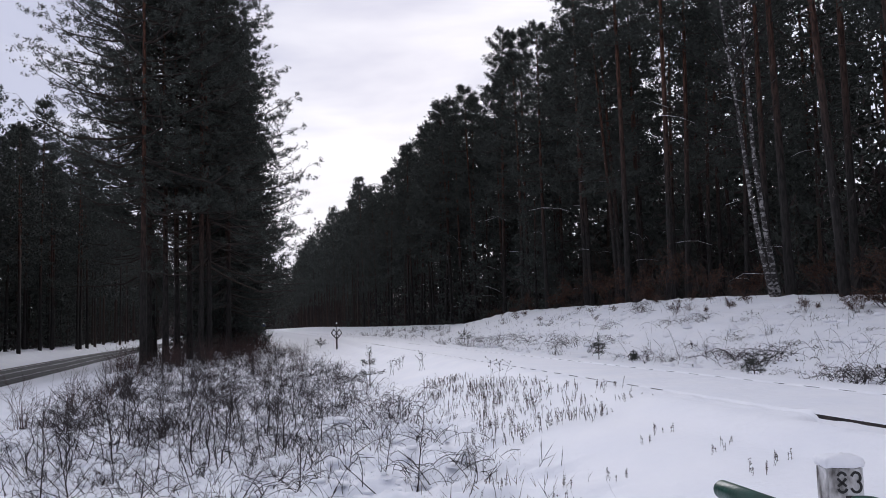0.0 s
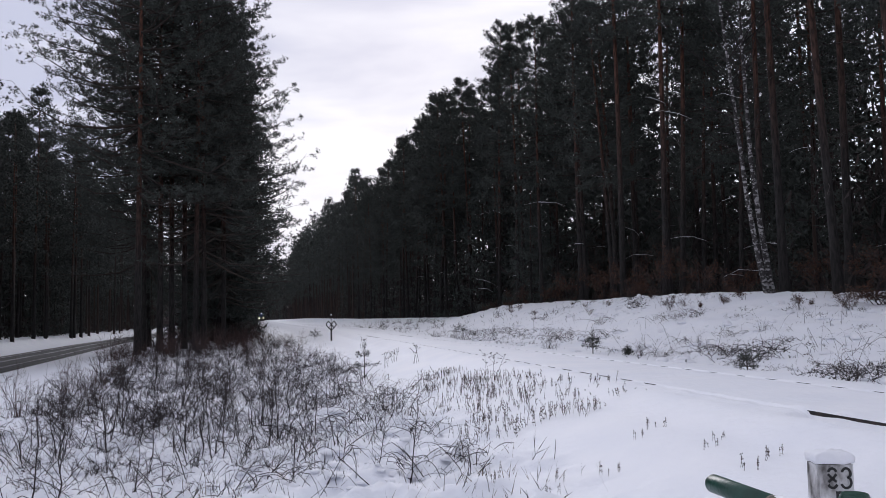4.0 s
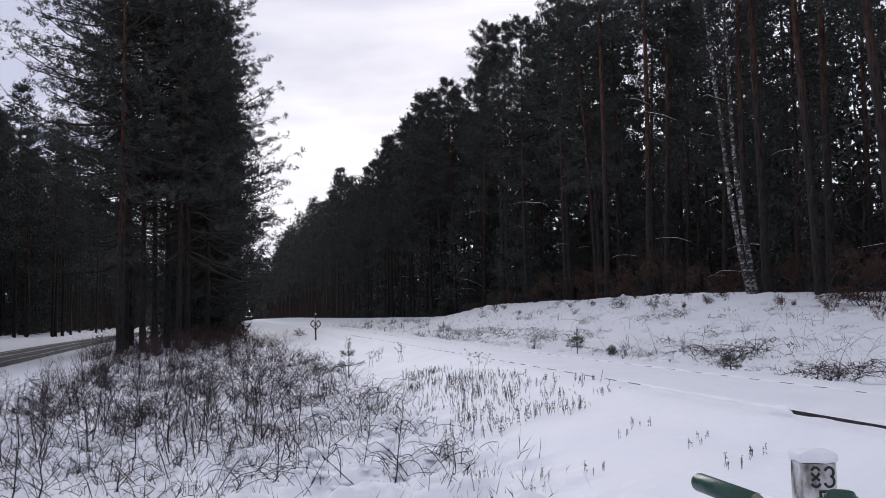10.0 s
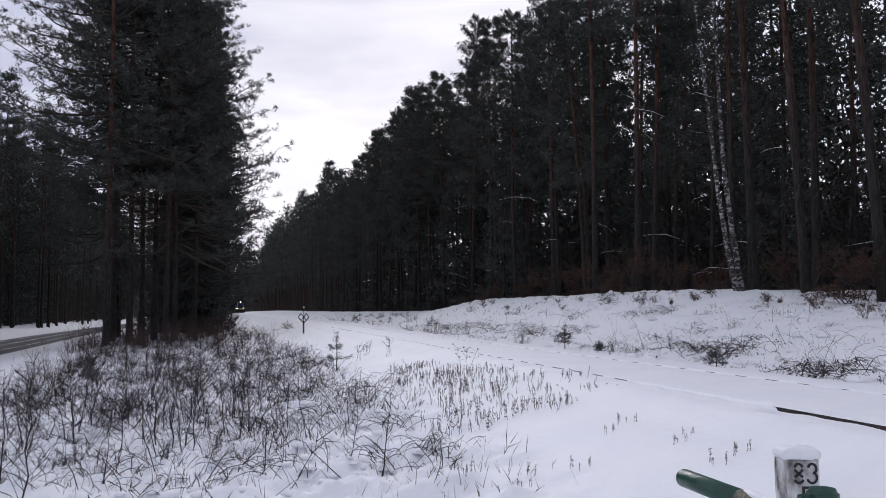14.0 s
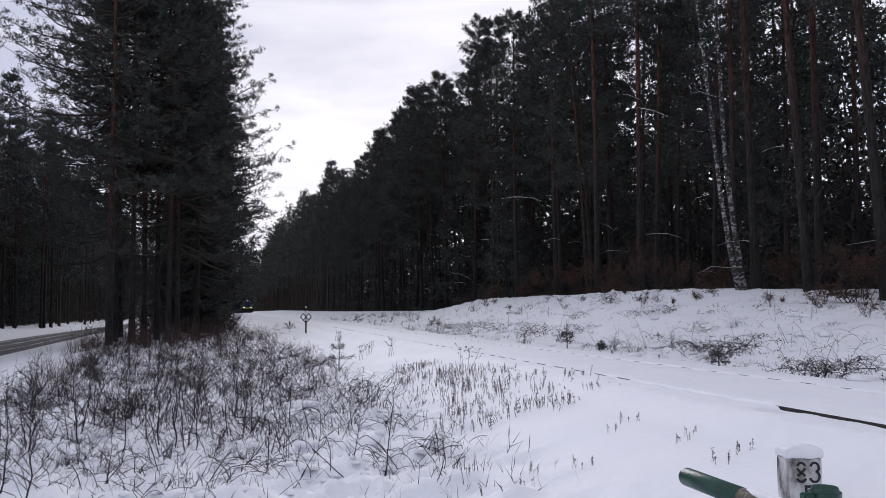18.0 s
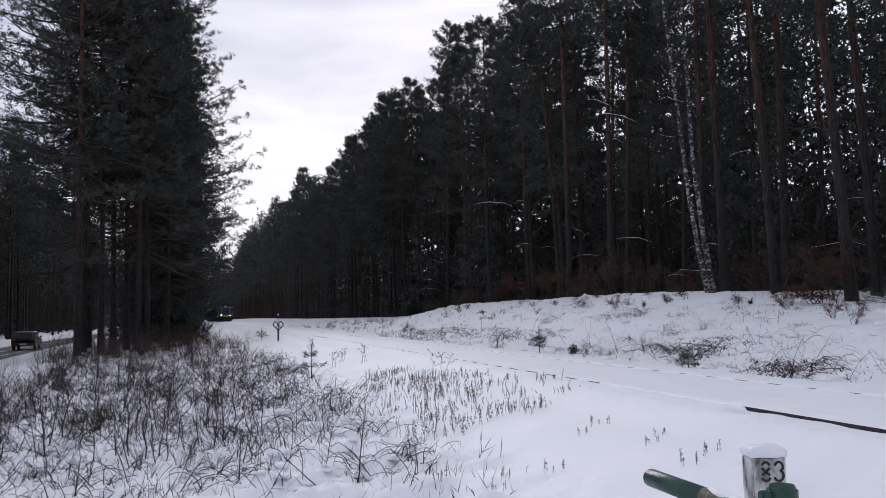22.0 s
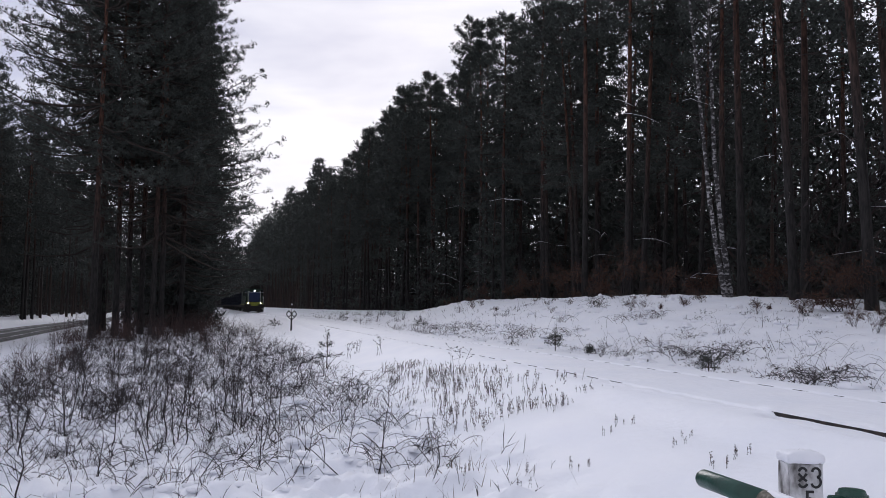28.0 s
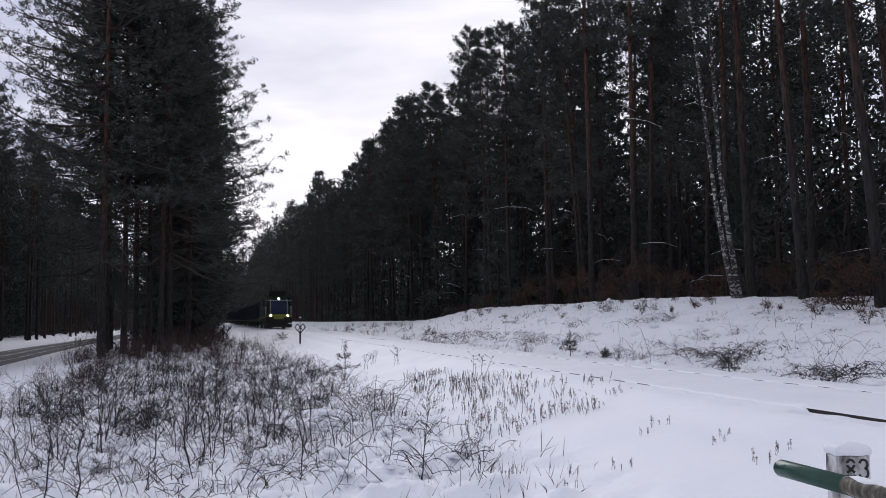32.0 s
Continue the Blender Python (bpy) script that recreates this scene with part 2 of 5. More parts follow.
def cyl(bm, p, q, r, seg=16, r2=None):
    """A closed cylinder from p to q."""
    p, q = Vector(p), Vector(q)
    m = Matrix.Translation((p + q) / 2) @ (q - p).to_track_quat("Z", "Y").to_matrix().to_4x4()
    bmesh.ops.create_cone(bm, cap_ends=True, segments=seg, radius1=r, radius2=r if r2 is None else r2, depth=(q - p).length, matrix=m)
    return bm


# ---- ground ----
def smooth(a, b, x):
    t = np.clip((np.asarray(x, dtype=float) - a) / (b - a), 0, 1)
    return t * t * (3 - 2 * t)


def bend(y):
    """Sideways shift of the railway where it curves away."""
    y = np.asarray(y, dtype=float)
    return -0.022 * ((y - 86) + np.sqrt((y - 86) ** 2 + 400)) + 0.0506 - 0.004 * np.clip(y - 385, 0, 90) ** 2


RAIL_X, GAUGE, RAIL_Z = 4.84, 0.72, 0.80
ROAD_Z = -0.55


def road_mid(y):
    y = np.asarray(y, dtype=float)
    return -11.2 - 0.076 * np.minimum(y, 90) - 0.045 * np.maximum(y - 90, 0)


def wave(x, y, k):
    """Cheap smooth noise for the terrain, from a few crossed waves."""
    s = 0
    for i in range(5):
        a = 1.7 * i + k
        s = s + np.sin((x * math.cos(a) + y * math.sin(a)) * (1 + 0.37 * i) + 2.3 * i * k) / (1 + 0.5 * i)
    return s / 3.0


def rise(y):
    """Slow climb of the line with distance."""
    return 0.5 * smooth(95, 230, y)


def height(x, y):
    x, y = np.asarray(x, dtype=float), np.asarray(y, dtype=float)
    u = x - bend(y)
    z = -0.1 + 0.12 * smooth(-8, -2, u) + 0.12 * smooth(25, 60, y) * smooth(-9, -5, u)
    z = z + 0.15 * smooth(0.2, 1.6, u) + 0.50 * smooth(1.3, 3.7, u) + 0.12 * smooth(3.3, 3.85, u)
    z = z + rise(y) * smooth(0.5, 3.5, u)
    crest = 1.32 - 0.72 * smooth(40, 56, y) - 0.75 * (1 - smooth(11, 24, y))
    z = z - 0.10 * smooth(6.1, 6.8, u) * (1 - smooth(9.5, 12, u)) + crest * (0.45 * smooth(7.6, 10.5, u) + 0.55 * smooth(8.6, 13.0, u))
    z = z + 0.05 * wave(x * 0.9, y * 0.9, 1.3) * smooth(6.6, 8.5, u)
    # road in its shallow trough
    v = x - road_mid(y)
    d = np.abs(v)
    flat = ROAD_Z + 0.03 * np.cos(np.clip(v / 3.2, -1, 1) * 1.5)
    k = 1 - smooth(3.0, 6.5, d)
    z = z * (1 - k) + flat * k
    z = z + 0.32 * smooth(3.6, 6.5, -v) + 0.1 * wave(x * 0.7, y * 0.7, 2.1) * smooth(3.8, 6.0, -v)
    # soft drifts, and lumps over buried tufts beside the line
    z = z + 0.03 * wave(x * 1.1, y * 0.8, 0.4) * (1 - smooth(1.8, 3.6, u) * (1 - smooth(6.5, 8, u))) * smooth(2.6, 4, d)
    return z


def lumps(x, y):
    u = x - bend(y)
    strip = smooth(-7.5, -5, u) * (1 - smooth(1.6, 2.9, u)) * (1 - smooth(30, 55, y))
    bank = smooth(6.6, 8.2, u) * (1 - smooth(16, 20, u)) * 0.6
    if strip + bank < 0.02:
        return 0.0
    n = noise.noise(Vector((x * 2.6, y * 2.6, 0.0)))
    n2 = noise.noise(Vector((x * 6.1, y * 6.1, 4.0)))
    n3 = noise.noise(Vector((x * 13.0, y * 13.0, 8.0)))
    near = strip * (1 - smooth(9.5, 15, y))
    tuft = 0.0
    if near > 0.02:
        n4 = noise.noise(Vector((x * 3.9, y * 3.9, 15.0)))
        n5 = noise.noise(Vector((x * 7.3, y * 7.3, 21.0)))
        n6 = noise.noise(Vector((x * 9.7, y * 9.7, 31.0)))
        tuft = near * (0.10 * abs(n4) + 0.09 * abs(n5) + 0.02 * abs(n6) - 0.04)
    return float(tuft + (strip + bank) * (0.03 * max(0.0, n3) + 0.16 * max(0.0, n + 0.12) + 0.08 * max(0.0, n2 + 0.02)))


def dash(y, far):
    """How far the snow has opened along the rail: 0 covered, 1 open."""
    if not far and y < 5.75:
        return 0.98 + 0.3 * noise.noise(Vector((y * 2.3, 3.0, 0.5)))
    n = 0.25 + math.sin(y * 2 * math.pi / 0.6 + 1.3 * math.sin(y * 0.9)) + 0.5 * noise.noise(Vector((y * 0.7, 9.0 if far else 2.0, 0)))
    return max(0.0, min(1.0, (n - (0.55 if far else -0.1)) * 2)) * (0.55 if far else 1.0) * (0.35 if 5.9 <= y < 8.0 and not far else 1.0)


def puff(y):
    """Pads of snow that still lie on the head of the bared rail."""
    return max(0.0, 0.4 + math.sin(y * 2 * math.pi / 0.52 + 1.1 * math.sin(2.1 * y)) * 0.8)


def z_at(x, y):
    return float(height(x, y)) + lumps(x, y)


def spread(segments):
    out = []
    for a, b, n in segments:
        out += list(np.linspace(a, b, n, endpoint=False))
    out.append(segments[-1][1])
    return np.array(out)


def build_ground():
    us = spread([(-900, -120, 10), (-120, -30, 22), (-30, -7.5, 40), (-7.5, -3, 40), (-3, 3.85, 105), (3.85, 4.0, 3), (4.0, 4.15, 10), (4.15, 5.40, 18),
                 (5.40, 5.60, 12), (5.60, 6.5, 8), (6.5, 15, 62), (15, 40, 30), (40, 150, 14), (150, 900, 8)])
    ys = spread([(-300, -20, 10), (-20, 2.5, 25), (2.5, 14, 190), (14, 30, 85), (30, 60, 55), (60, 120, 50), (120, 300, 40), (300, 1500, 30)])
    U, Y = np.meshgrid(us, ys)
    X = U + bend(Y)
    Z = height(X, Y)
    nu, ny = len(us), len(ys)
    for j in range(ny):
        y = ys[j]
        if not (2.0 < y < 130):
            continue
        dn, df = dash(y, False), dash(y, True)
        wob = 0.012 * noise.noise(Vector((y * 3.1, 0.0, 7.0)))
        for i in range(nu):
            u = us[i]
            if -8 < u < 3.4 or 6.4 < u < 20:
                Z[j, i] += lumps(X[j, i], y)
            if (3.75 if y < 5.75 else 3.9) < u < 5.9:
                Z[j, i] = RAIL_Z + 0.006 + float(rise(y)) + (wob if u < 4.05 or 4.3 < u < 5.45 or u > 5.75 else 0)
                bared = y < 5.75
                if (3.76 if bared else 3.90) < u < 4.084:
                    Z[j, i] -= 0.085 * dn * min(1.0, (u - 3.76) / 0.24) if bared else (0.008 + 0.026 * dn) * min(1.0, (u - 3.90) / 0.13)
                elif u < 4.3:
                    Z[j, i] += 0.004 * (1 - dn) + (0.020 * puff(y) * (1 - abs(u - 4.16) / 0.14) if y < 6.2 else 0.0)
                if 5.36 < u < 5.524:
                    Z[j, i] -= (0.012 + 0.016 * df) * min(1.0, (u - 5.36) / 0.1)
                elif 5.524 <= u < 5.66:
                    Z[j, i] += 0.003 * (1 - df)
    verts = np.stack([X, Y, Z], axis=-1).reshape(-1, 3)
    idx = np.arange(nu * ny).reshape(ny, nu)
    faces = np.stack([idx[:-1, :-1], idx[:-1, 1:], idx[1:, 1:], idx[1:, :-1]], axis=-1).reshape(-1, 4)
    me = bpy.data.meshes.new("ground")
    me.vertices.add(len(verts))
    me.vertices.foreach_set("co", verts.astype(np.float32).ravel())
    me.loops.add(4 * len(faces))
    me.loops.foreach_set("vertex_index", faces.astype(np.int32).ravel())
    me.polygons.add(len(faces))
    me.polygons.foreach_set("loop_start", np.arange(0, 4 * len(faces), 4, dtype=np.int32))
    me.update(calc_edges=True)
    me.polygons.foreach_set("use_smooth", [True] * len(faces))
    me.materials.append(SNOW)
    tagged(new("ground", me), "snow-covered ground with a low railway bank and drifts", "ground", kind="structure")


def ribbon(name, us, ys, zf, xf):
    verts, faces = [], []
    for y in ys:
        for u in us:
            x = xf(y) + u
            verts.append((x, y, zf(x, y, u)))
    n = len(us)
    for j in range(len(ys) - 1):
        for i in range(n - 1):
            a = j * n + i
            faces.append((a, a + 1, a + n + 1, a + n))
    return mesh_of(name, verts, faces, True)


def build_road():
    ys = spread([(-60, 20, 20), (20, 140, 80), (140, 700, 40)])
    me = ribbon("road", np.linspace(-2.45, 2.45, 13), ys, lambda x, y, u: float(height(x, y)) + 0.012, lambda y: float(road_mid(y)))
    me.materials.append(ASPHALT)
    tagged(new("road", me), "narrow wet asphalt road with slush between snowy verges", "road", kind="structure")
    # slush ridges between and beside the wheel lines
    grey = noisy("grey_slush", [(0.4, (0.12, 0.12, 0.13)), (0.6, (0.42, 0.42, 0.45))], 2, 0.8, stretch=(2, 0.15, 1))
    for off, half in ((-0.25, 0.2), (-1.75, 0.12), (1.35, 0.1)):
        me = ribbon("slush", (-half, 0.0, half), ys, lambda x, y, u: float(height(x, y)) + 0.016 + 0.025 * (u == 0.0), lambda y: float(road_mid(y)) + off + 0.06 * math.sin(y * 0.21 + off))
        me.materials.append(grey)
        tagged(new("slush", me), "grey slush left between the wheel lines of the road", "slush", kind="structure")


def build_rails():
    prof = [(-0.07, -0.15), (-0.07, -0.13), (-0.012, -0.12), (-0.012, -0.045), (-0.036, -0.035), (-0.036, 0.0), (0.036, 0.0), (0.036, -0.035),
            (0.012, -0.045), (0.012, -0.12), (0.07, -0.13), (0.07, -0.15)]
    track = empty("railway_track", "single rusty railway track almost buried in snow", "railway track", kind="structure")
    ys = spread([(-40, 2, 8), (2, 130, 100), (130, 700, 60)])
    for side in (-1, 1):
        v, f = [], []
        for y in ys:
            for px, pz in prof:
                v.append((RAIL_X + side * GAUGE + px + float(bend(y)), y, RAIL_Z + float(rise(y)) + pz))
        n = len(prof)
        for j in range(len(ys) - 1):
            for i in range(n):
                a, b = j * n + i, j * n + (i + 1) % n
                f.append((a, b, b + n, a + n))
        part("rail", mesh_of("rail", v, f), RAIL_STEEL, track)


build_ground()
build_road()
build_rails()

# ---- trees ----


def unit(a):
    return a / np.maximum(np.linalg.norm(a, axis=-1, keepdims=True), 1e-9)


def tufts(rng, centres, dirs, per, length, width, up=0.25, loose=0.8):
    """Sprays of needles: per thin triangles round each centre."""
    c = np.repeat(centres, per, axis=0)
    d = np.repeat(dirs, per, axis=0)
    n = len(c)
    a = unit(d * 0.75 + rng.normal(size=(n, 3)) * loose * 0.6 + np.array([0, 0, up]))
    side = unit(np.cross(a, rng.normal(size=(n, 3))))
    ln = length * rng.uniform(0.6, 1.2, (n, 1))
    w = width * rng.uniform(0.7, 1.2, (n, 1))
    b = c + rng.normal(size=(n, 3)) * length * 0.42
    return np.stack([b - a * ln * 0.3, b + a * ln * 0.35 + side * w * 0.5, b + a * ln * 0.75 - side * w * 0.35], axis=1)


def pine_meshes(seed, H, crown0, R, whorls, ring, lets, shoots, per, length, width, r0=0.16, dead=10, lean=0.3, low=0.55, sides=7, bare=1.0, tip=0.55, limbs=2):
    """Trunk, limbs and crown of a conifer: whorls of boughs, branchlets on them, bristly shoots at their ends.
    crown0: where the crown starts, as a part of the height."""
    rng = np.random.default_rng(seed)
    steps = 10
    ph = rng.uniform(0, 6.28, 2)
    hs = np.linspace(0, 1, steps + 1)
    axis = np.stack([lean * hs ** 1.5 * math.cos(ph[0]) + 0.10 * np.sin(hs * 5 + ph[1]) * hs, lean * hs ** 1.5 * math.sin(ph[0]) + 0.10 * np.cos(hs * 4 + ph[1]) * hs, hs * H - 0.15], axis=1)
    rad = r0 * (1 - hs) ** 0.75 + 0.012
    rad[0] *= 1.25
    tr = Tubes(sides)
    tr.add(axis, list(rad))
    lt = Tubes(3)
    so, sd = [], []
    ss = np.array((0, 0.3, 0.6, 0.85, 1.0))

    def on(h):
        return np.array([np.interp(h, hs, axis[:, k]) for k in range(3)])

    for w in range(whorls):
        full = rng.uniform(0.78, 1.14)
        turn = rng.uniform(0, 6.283)
        for b in range(ring):
            q = min(0.99, (w + rng.uniform(0.0, 0.55)) / whorls)
            h = crown0 + (1 - crown0) * q
            prof = (low + (1 - low) * min(1, q / 0.35)) * (1 - q) ** tip + 0.05
            Lb = R * prof * full * rng.uniform(0.72, 1.1)
            az = turn + 6.283 * b / ring + rng.normal() * 0.35
            el = radians(-12 + 52 * q ** 1.25 + rng.uniform(-9, 10))
            p0 = on(h)
            flat = np.array([math.cos(az), math.sin(az), 0.0])
            d = flat * math.cos(el) + np.array([0, 0, math.sin(el)])
            crook = rng.normal(size=(5, 3)) * 0.035 * Lb * ss[:, None]
            pts = p0 + d * Lb * ss[:, None] + crook
            pts[:, 2] += Lb * (0.16 * ss ** 3 - 0.07 * np.sin(math.pi * ss))
            rb = 0.010 + 0.012 * Lb
            lt.add(pts if limbs > 1 else pts[::2], [rb, rb * 0.75, rb * 0.5, rb * 0.3, 0.005] if limbs > 1 else [rb, rb * 0.6, 0.006])
            s = 0.26 + 0.74 * (np.arange(lets) + rng.uniform(0, 1, lets)) / lets
            o = np.stack([np.interp(s, ss, pts[:, k]) for k in range(3)], axis=1)
            ang = rng.uniform(0.35, 1.15, lets) * np.where(np.arange(lets) % 2, 1, -1)
            across = np.array([-flat[1], flat[0], 0.0])
            td = unit(flat * np.cos(ang)[:, None] + across * np.sin(ang)[:, None] + np.array([0, 0, 1.0]) * rng.uniform(0.0, 0.5, (lets, 1)) + d * 0.3)
            tl = (0.34 * Lb * (1.2 - 0.8 * s) + 0.18) * rng.uniform(0.55, 1.15, lets)
            e = o + td * tl[:, None] + np.array([0, 0, 0.06]) * tl[:, None]
            if limbs > 1:
                for i in range(lets):
                    lt.add([o[i], e[i]], [0.009, 0.003])
            k = np.linspace(0.58, 1.05, shoots) if shoots > 1 else np.array([0.9])
            c = o[:, None, :] + (e - o)[:, None, :] * k[None, :, None]
            so.append(c.reshape(-1, 3) + rng.normal(size=(lets * shoots, 3)) * np.repeat(tl, shoots)[:, None] * np.array([0.11, 0.11, 0.07]))
            sd.append(unit(np.repeat(td, shoots, axis=0) * 0.8 + rng.normal(size=(lets * shoots, 3)) * 0.45 + np.array([0, 0, 0.35])))
    for i in range(shoots * 3):
        so.append(on(0.985 - 0.012 * i)[None] + rng.normal(size=(1, 3)) * 0.1)
        sd.append(unit(rng.normal(size=(1, 3)) * 0.5 + np.array([[0, 0, 1.0]])))
    for b in range(dead):
        h = rng.uniform(0.16, crown0 + 0.08)
        az = rng.uniform(0, 6.283)
        Lb = rng.uniform(0.5, 2.0) * bare
        p0 = on(h)
        d = np.array([math.cos(az), math.sin(az), rng.uniform(-0.25, 0.25)])
        pts = [p0, p0 + d * Lb * 0.5 + rng.normal(size=3) * 0.08, p0 + d * Lb + np.array([0, 0, -0.15 * Lb]) + rng.normal(size=3) * 0.1]
        lt.add(pts, [0.018, 0.012, 0.004])
        for t in range(3 if limbs > 1 else 1):
            s = rng.uniform(0.3, 0.95)
            o = pts[0] * (1 - s) + pts[2] * s
            lt.add([o, o + unit(d + rng.normal(size=3) * 0.8) * rng.uniform(0.2, 0.6)], [0.007, 0.003])
    so, sd = np.repeat(np.concatenate(so), per, axis=0), np.repeat(np.concatenate(sd), per, axis=0)
    n = len(so)
    root = so + sd * length * rng.uniform(-0.4, 0.7, (n, 1)) + rng.normal(size=(n, 3)) * length * 0.5
    a = unit(sd * 0.4 + rng.normal(size=(n, 3)) * 0.75 + np.array([0, 0, 0.12]))
    side = unit(np.cross(a, rng.normal(size=(n, 3)))) * width * rng.uniform(0.35, 0.6, (n, 1))
    tri = np.stack([root - side, root + side, root + a * length * rng.uniform(0.6, 1.1, (n, 1))], axis=1)
    return tr.mesh("trunk"), lt.mesh("branching"), tri_mesh("crown", tri)


def make_tree(meshes, label, category, at, group="", name="pine_tree", needles=NEEDLE, bark=BARK):
    t = empty(name, label, category, group, at=at)
    part("trunk", meshes[0], bark, t)
    tagged(part("branching", meshes[1], LIMB, t), kind="stuff")
    part("crown", meshes[2], needles, t)
    return t


def stand(x, y, turn=0, size=1.0, tilt=(0, 0)):
    return pose(x, y, z_at(x, y) - 0.03, tilt[0], tilt[1], turn) @ Matrix.Scale(size, 4)


HERO = [pine_meshes(11, 27, 0.34, 4.8, 18, 6, 7, 4, 14, 0.13, 0.066, r0=0.155, dead=26, low=0.75, sides=10, bare=1.2),
        pine_meshes(12, 28, 0.32, 4.7, 18, 6, 7, 4, 14, 0.13, 0.066, r0=0.145, dead=26, low=0.75, sides=10, bare=1.2),
        pine_meshes(13, 26, 0.20, 5.6, 19, 6, 7, 4, 14, 0.13, 0.066, r0=0.14, dead=14, low=0.9, sides=10),
        pine_meshes(14, 23, 0.13, 4.7, 19, 6, 8, 4, 15, 0.125, 0.066, r0=0.14, dead=4, low=1.0, sides=8),
        pine_meshes(15, 28, 0.30, 8.0, 19, 6, 9, 4, 14, 0.13, 0.066, r0=0.15, dead=16, low=0.7, sides=10)]
MID = [pine_meshes(20 + i, (20, 21.5, 19, 22.5)[i], (0.42, 0.5, 0.36, 0.55)[i], (3.0, 2.7, 3.2, 2.5)[i], 12, 5, 6, 3, 10, 0.18, 0.085, r0=0.14, dead=16, tip=0.6) for i in range(4)]
FAR = [pine_meshes(30 + i, (21, 22.5, 19.5)[i], (0.4, 0.5, 0.3)[i], (3.2, 2.9, 3.4)[i], 12, 5, 5, 2, 7, 0.28, 0.14, r0=0.14, dead=4, sides=5, tip=0.7, limbs=1) for i in range(3)]
YOUNG = [pine_meshes(40 + i, (12, 9.5)[i], 0.03, (2.7, 2.3)[i], 13, 5, 4, 2, 5, 0.34, 0.13, r0=0.11, dead=0, low=1.0, sides=5, limbs=1) for i in range(2)]

BESIDE = [pine_meshes(50 + i, (16.5, 14.5)[i], 0.16, 3.5, 16, 5, 7, 3, 8, 0.20, 0.11, r0=0.12, dead=4, low=0.9, sides=6) for i in range(2)]


def triangles(me):
    me.calc_loop_triangles()
    co = np.empty(3 * len(me.vertices), dtype=np.float32)
    me.vertices.foreach_get("co", co)
    ix = np.empty(3 * len(me.loop_triangles), dtype=np.int32)
    me.loop_triangles.foreach_get("vertices", ix)
    return co.reshape(-1, 3)[ix].reshape(-1, 3, 3)


WOODS = {"trunks": [], "crowns": []}
FAR_TRIS = [(triangles(a), triangles(c)) for a, b, c in FAR]
YOUNG_TRIS = [(triangles(a), triangles(c)) for a, b, c in YOUNG]
DISTANT = [pine_meshes(60 + i, (21, 22.5, 19.5)[i], (0.4, 0.5, 0.3)[i], (3.2, 2.9, 3.4)[i], 10, 4, 3, 2, 4, 0.42, 0.24, r0=0.14, dead=0, sides=4, tip=0.7, limbs=1) for i in range(3)]
DISTANT_YOUNG = [pine_meshes(64 + i, (12, 9.5)[i], 0.03, (2.7, 2.3)[i], 10, 4, 3, 1, 4, 0.55, 0.28, r0=0.11, dead=0, low=1.0, sides=4, limbs=1) for i in range(2)]
DEEP = [pine_meshes(67 + i, (21, 22.5, 19.5)[i], (0.10, 0.18, 0.14)[i], (3.3, 3.0, 3.4)[i], 11, 3, 3, 1, 7, 0.7, 0.42, r0=0.14, dead=0, sides=3, tip=0.66, limbs=1) for i in range(3)]
DEEP_TRIS = [(triangles(a), triangles(c)) for a, b, c in DEEP]
REMOTE = [pine_meshes(70 + i, (21, 22.5, 19.5)[i], (0.4, 0.5, 0.3)[i], (3.2, 2.9, 3.4)[i], 9, 3, 3, 1, 4, 0.8, 0.34, r0=0.14, dead=0, sides=3, tip=0.66, limbs=1) for i in range(3)]
REMOTE_TRIS = [(triangles(a), triangles(c)) for a, b, c in REMOTE]
DISTANT_TRIS = [(triangles(a), triangles(c)) for a, b, c in DISTANT]
DISTANT_YOUNG_TRIS = [(triangles(a), triangles(c)) for a, b, c in DISTANT_YOUNG]


def into_woods(tris, m, deep=False):
    """Adds a tree that nobody could count to the far woods."""
    M = np.array(m)
    if deep or M[1, 3] > 62 or abs(M[0, 3]) > 30:
        for near, far in ((FAR_TRIS, DEEP_TRIS if deep else REMOTE_TRIS if M[1, 3] > 200 else DISTANT_TRIS), (YOUNG_TRIS, DISTANT_YOUNG_TRIS)):
            for a, b in zip(near, far):
                if tris is a:
                    tris = b
                    break
    for key, t in zip(("trunks", "crowns"), tris):
        WOODS[key].append(t @ M[:3, :3].T.astype(np.float32) + M[:3, 3].astype(np.float32))


def row_edge(y):
    """West side of the row behind the clump, which leaves the view along the road open."""
    return -4.34 - 0.081 * (y - 56)


def lone_pines():
    """The clump of old pines between road and railway."""
    spots = [(-6.82, 44, 4, 0, 1.0), (-6.15, 47, 0, 70, 0.98), (-5.65, 48, 1, 140, 1.0), (-5.05, 48.5, 0, 30, 0.97), (-4.25, 46.5, 1, 250, 0.95), (-3.85, 47.0, 2, 200, 1.0), (-7.6, 51, 1, 45, 0.97),
             (-8.4, 54, 4, 20, 1.05), (-8.75, 60, 2, 160, 1.1), (-3.1, 51.5, 2, 320, 0.95), (-3.4, 56, 3, 290, 1.0), (-3.9, 61, 3, 110, 1.05), (-3.6, 71, 2, 75, 0.95), (-4.5, 86, 2, 10, 1.0)]
    for x, y, k, turn, s in spots:
        make_tree(HERO[k], "old dark pine with long low branches", "pine tree", stand(x, y, turn, s), "clump of old pines")


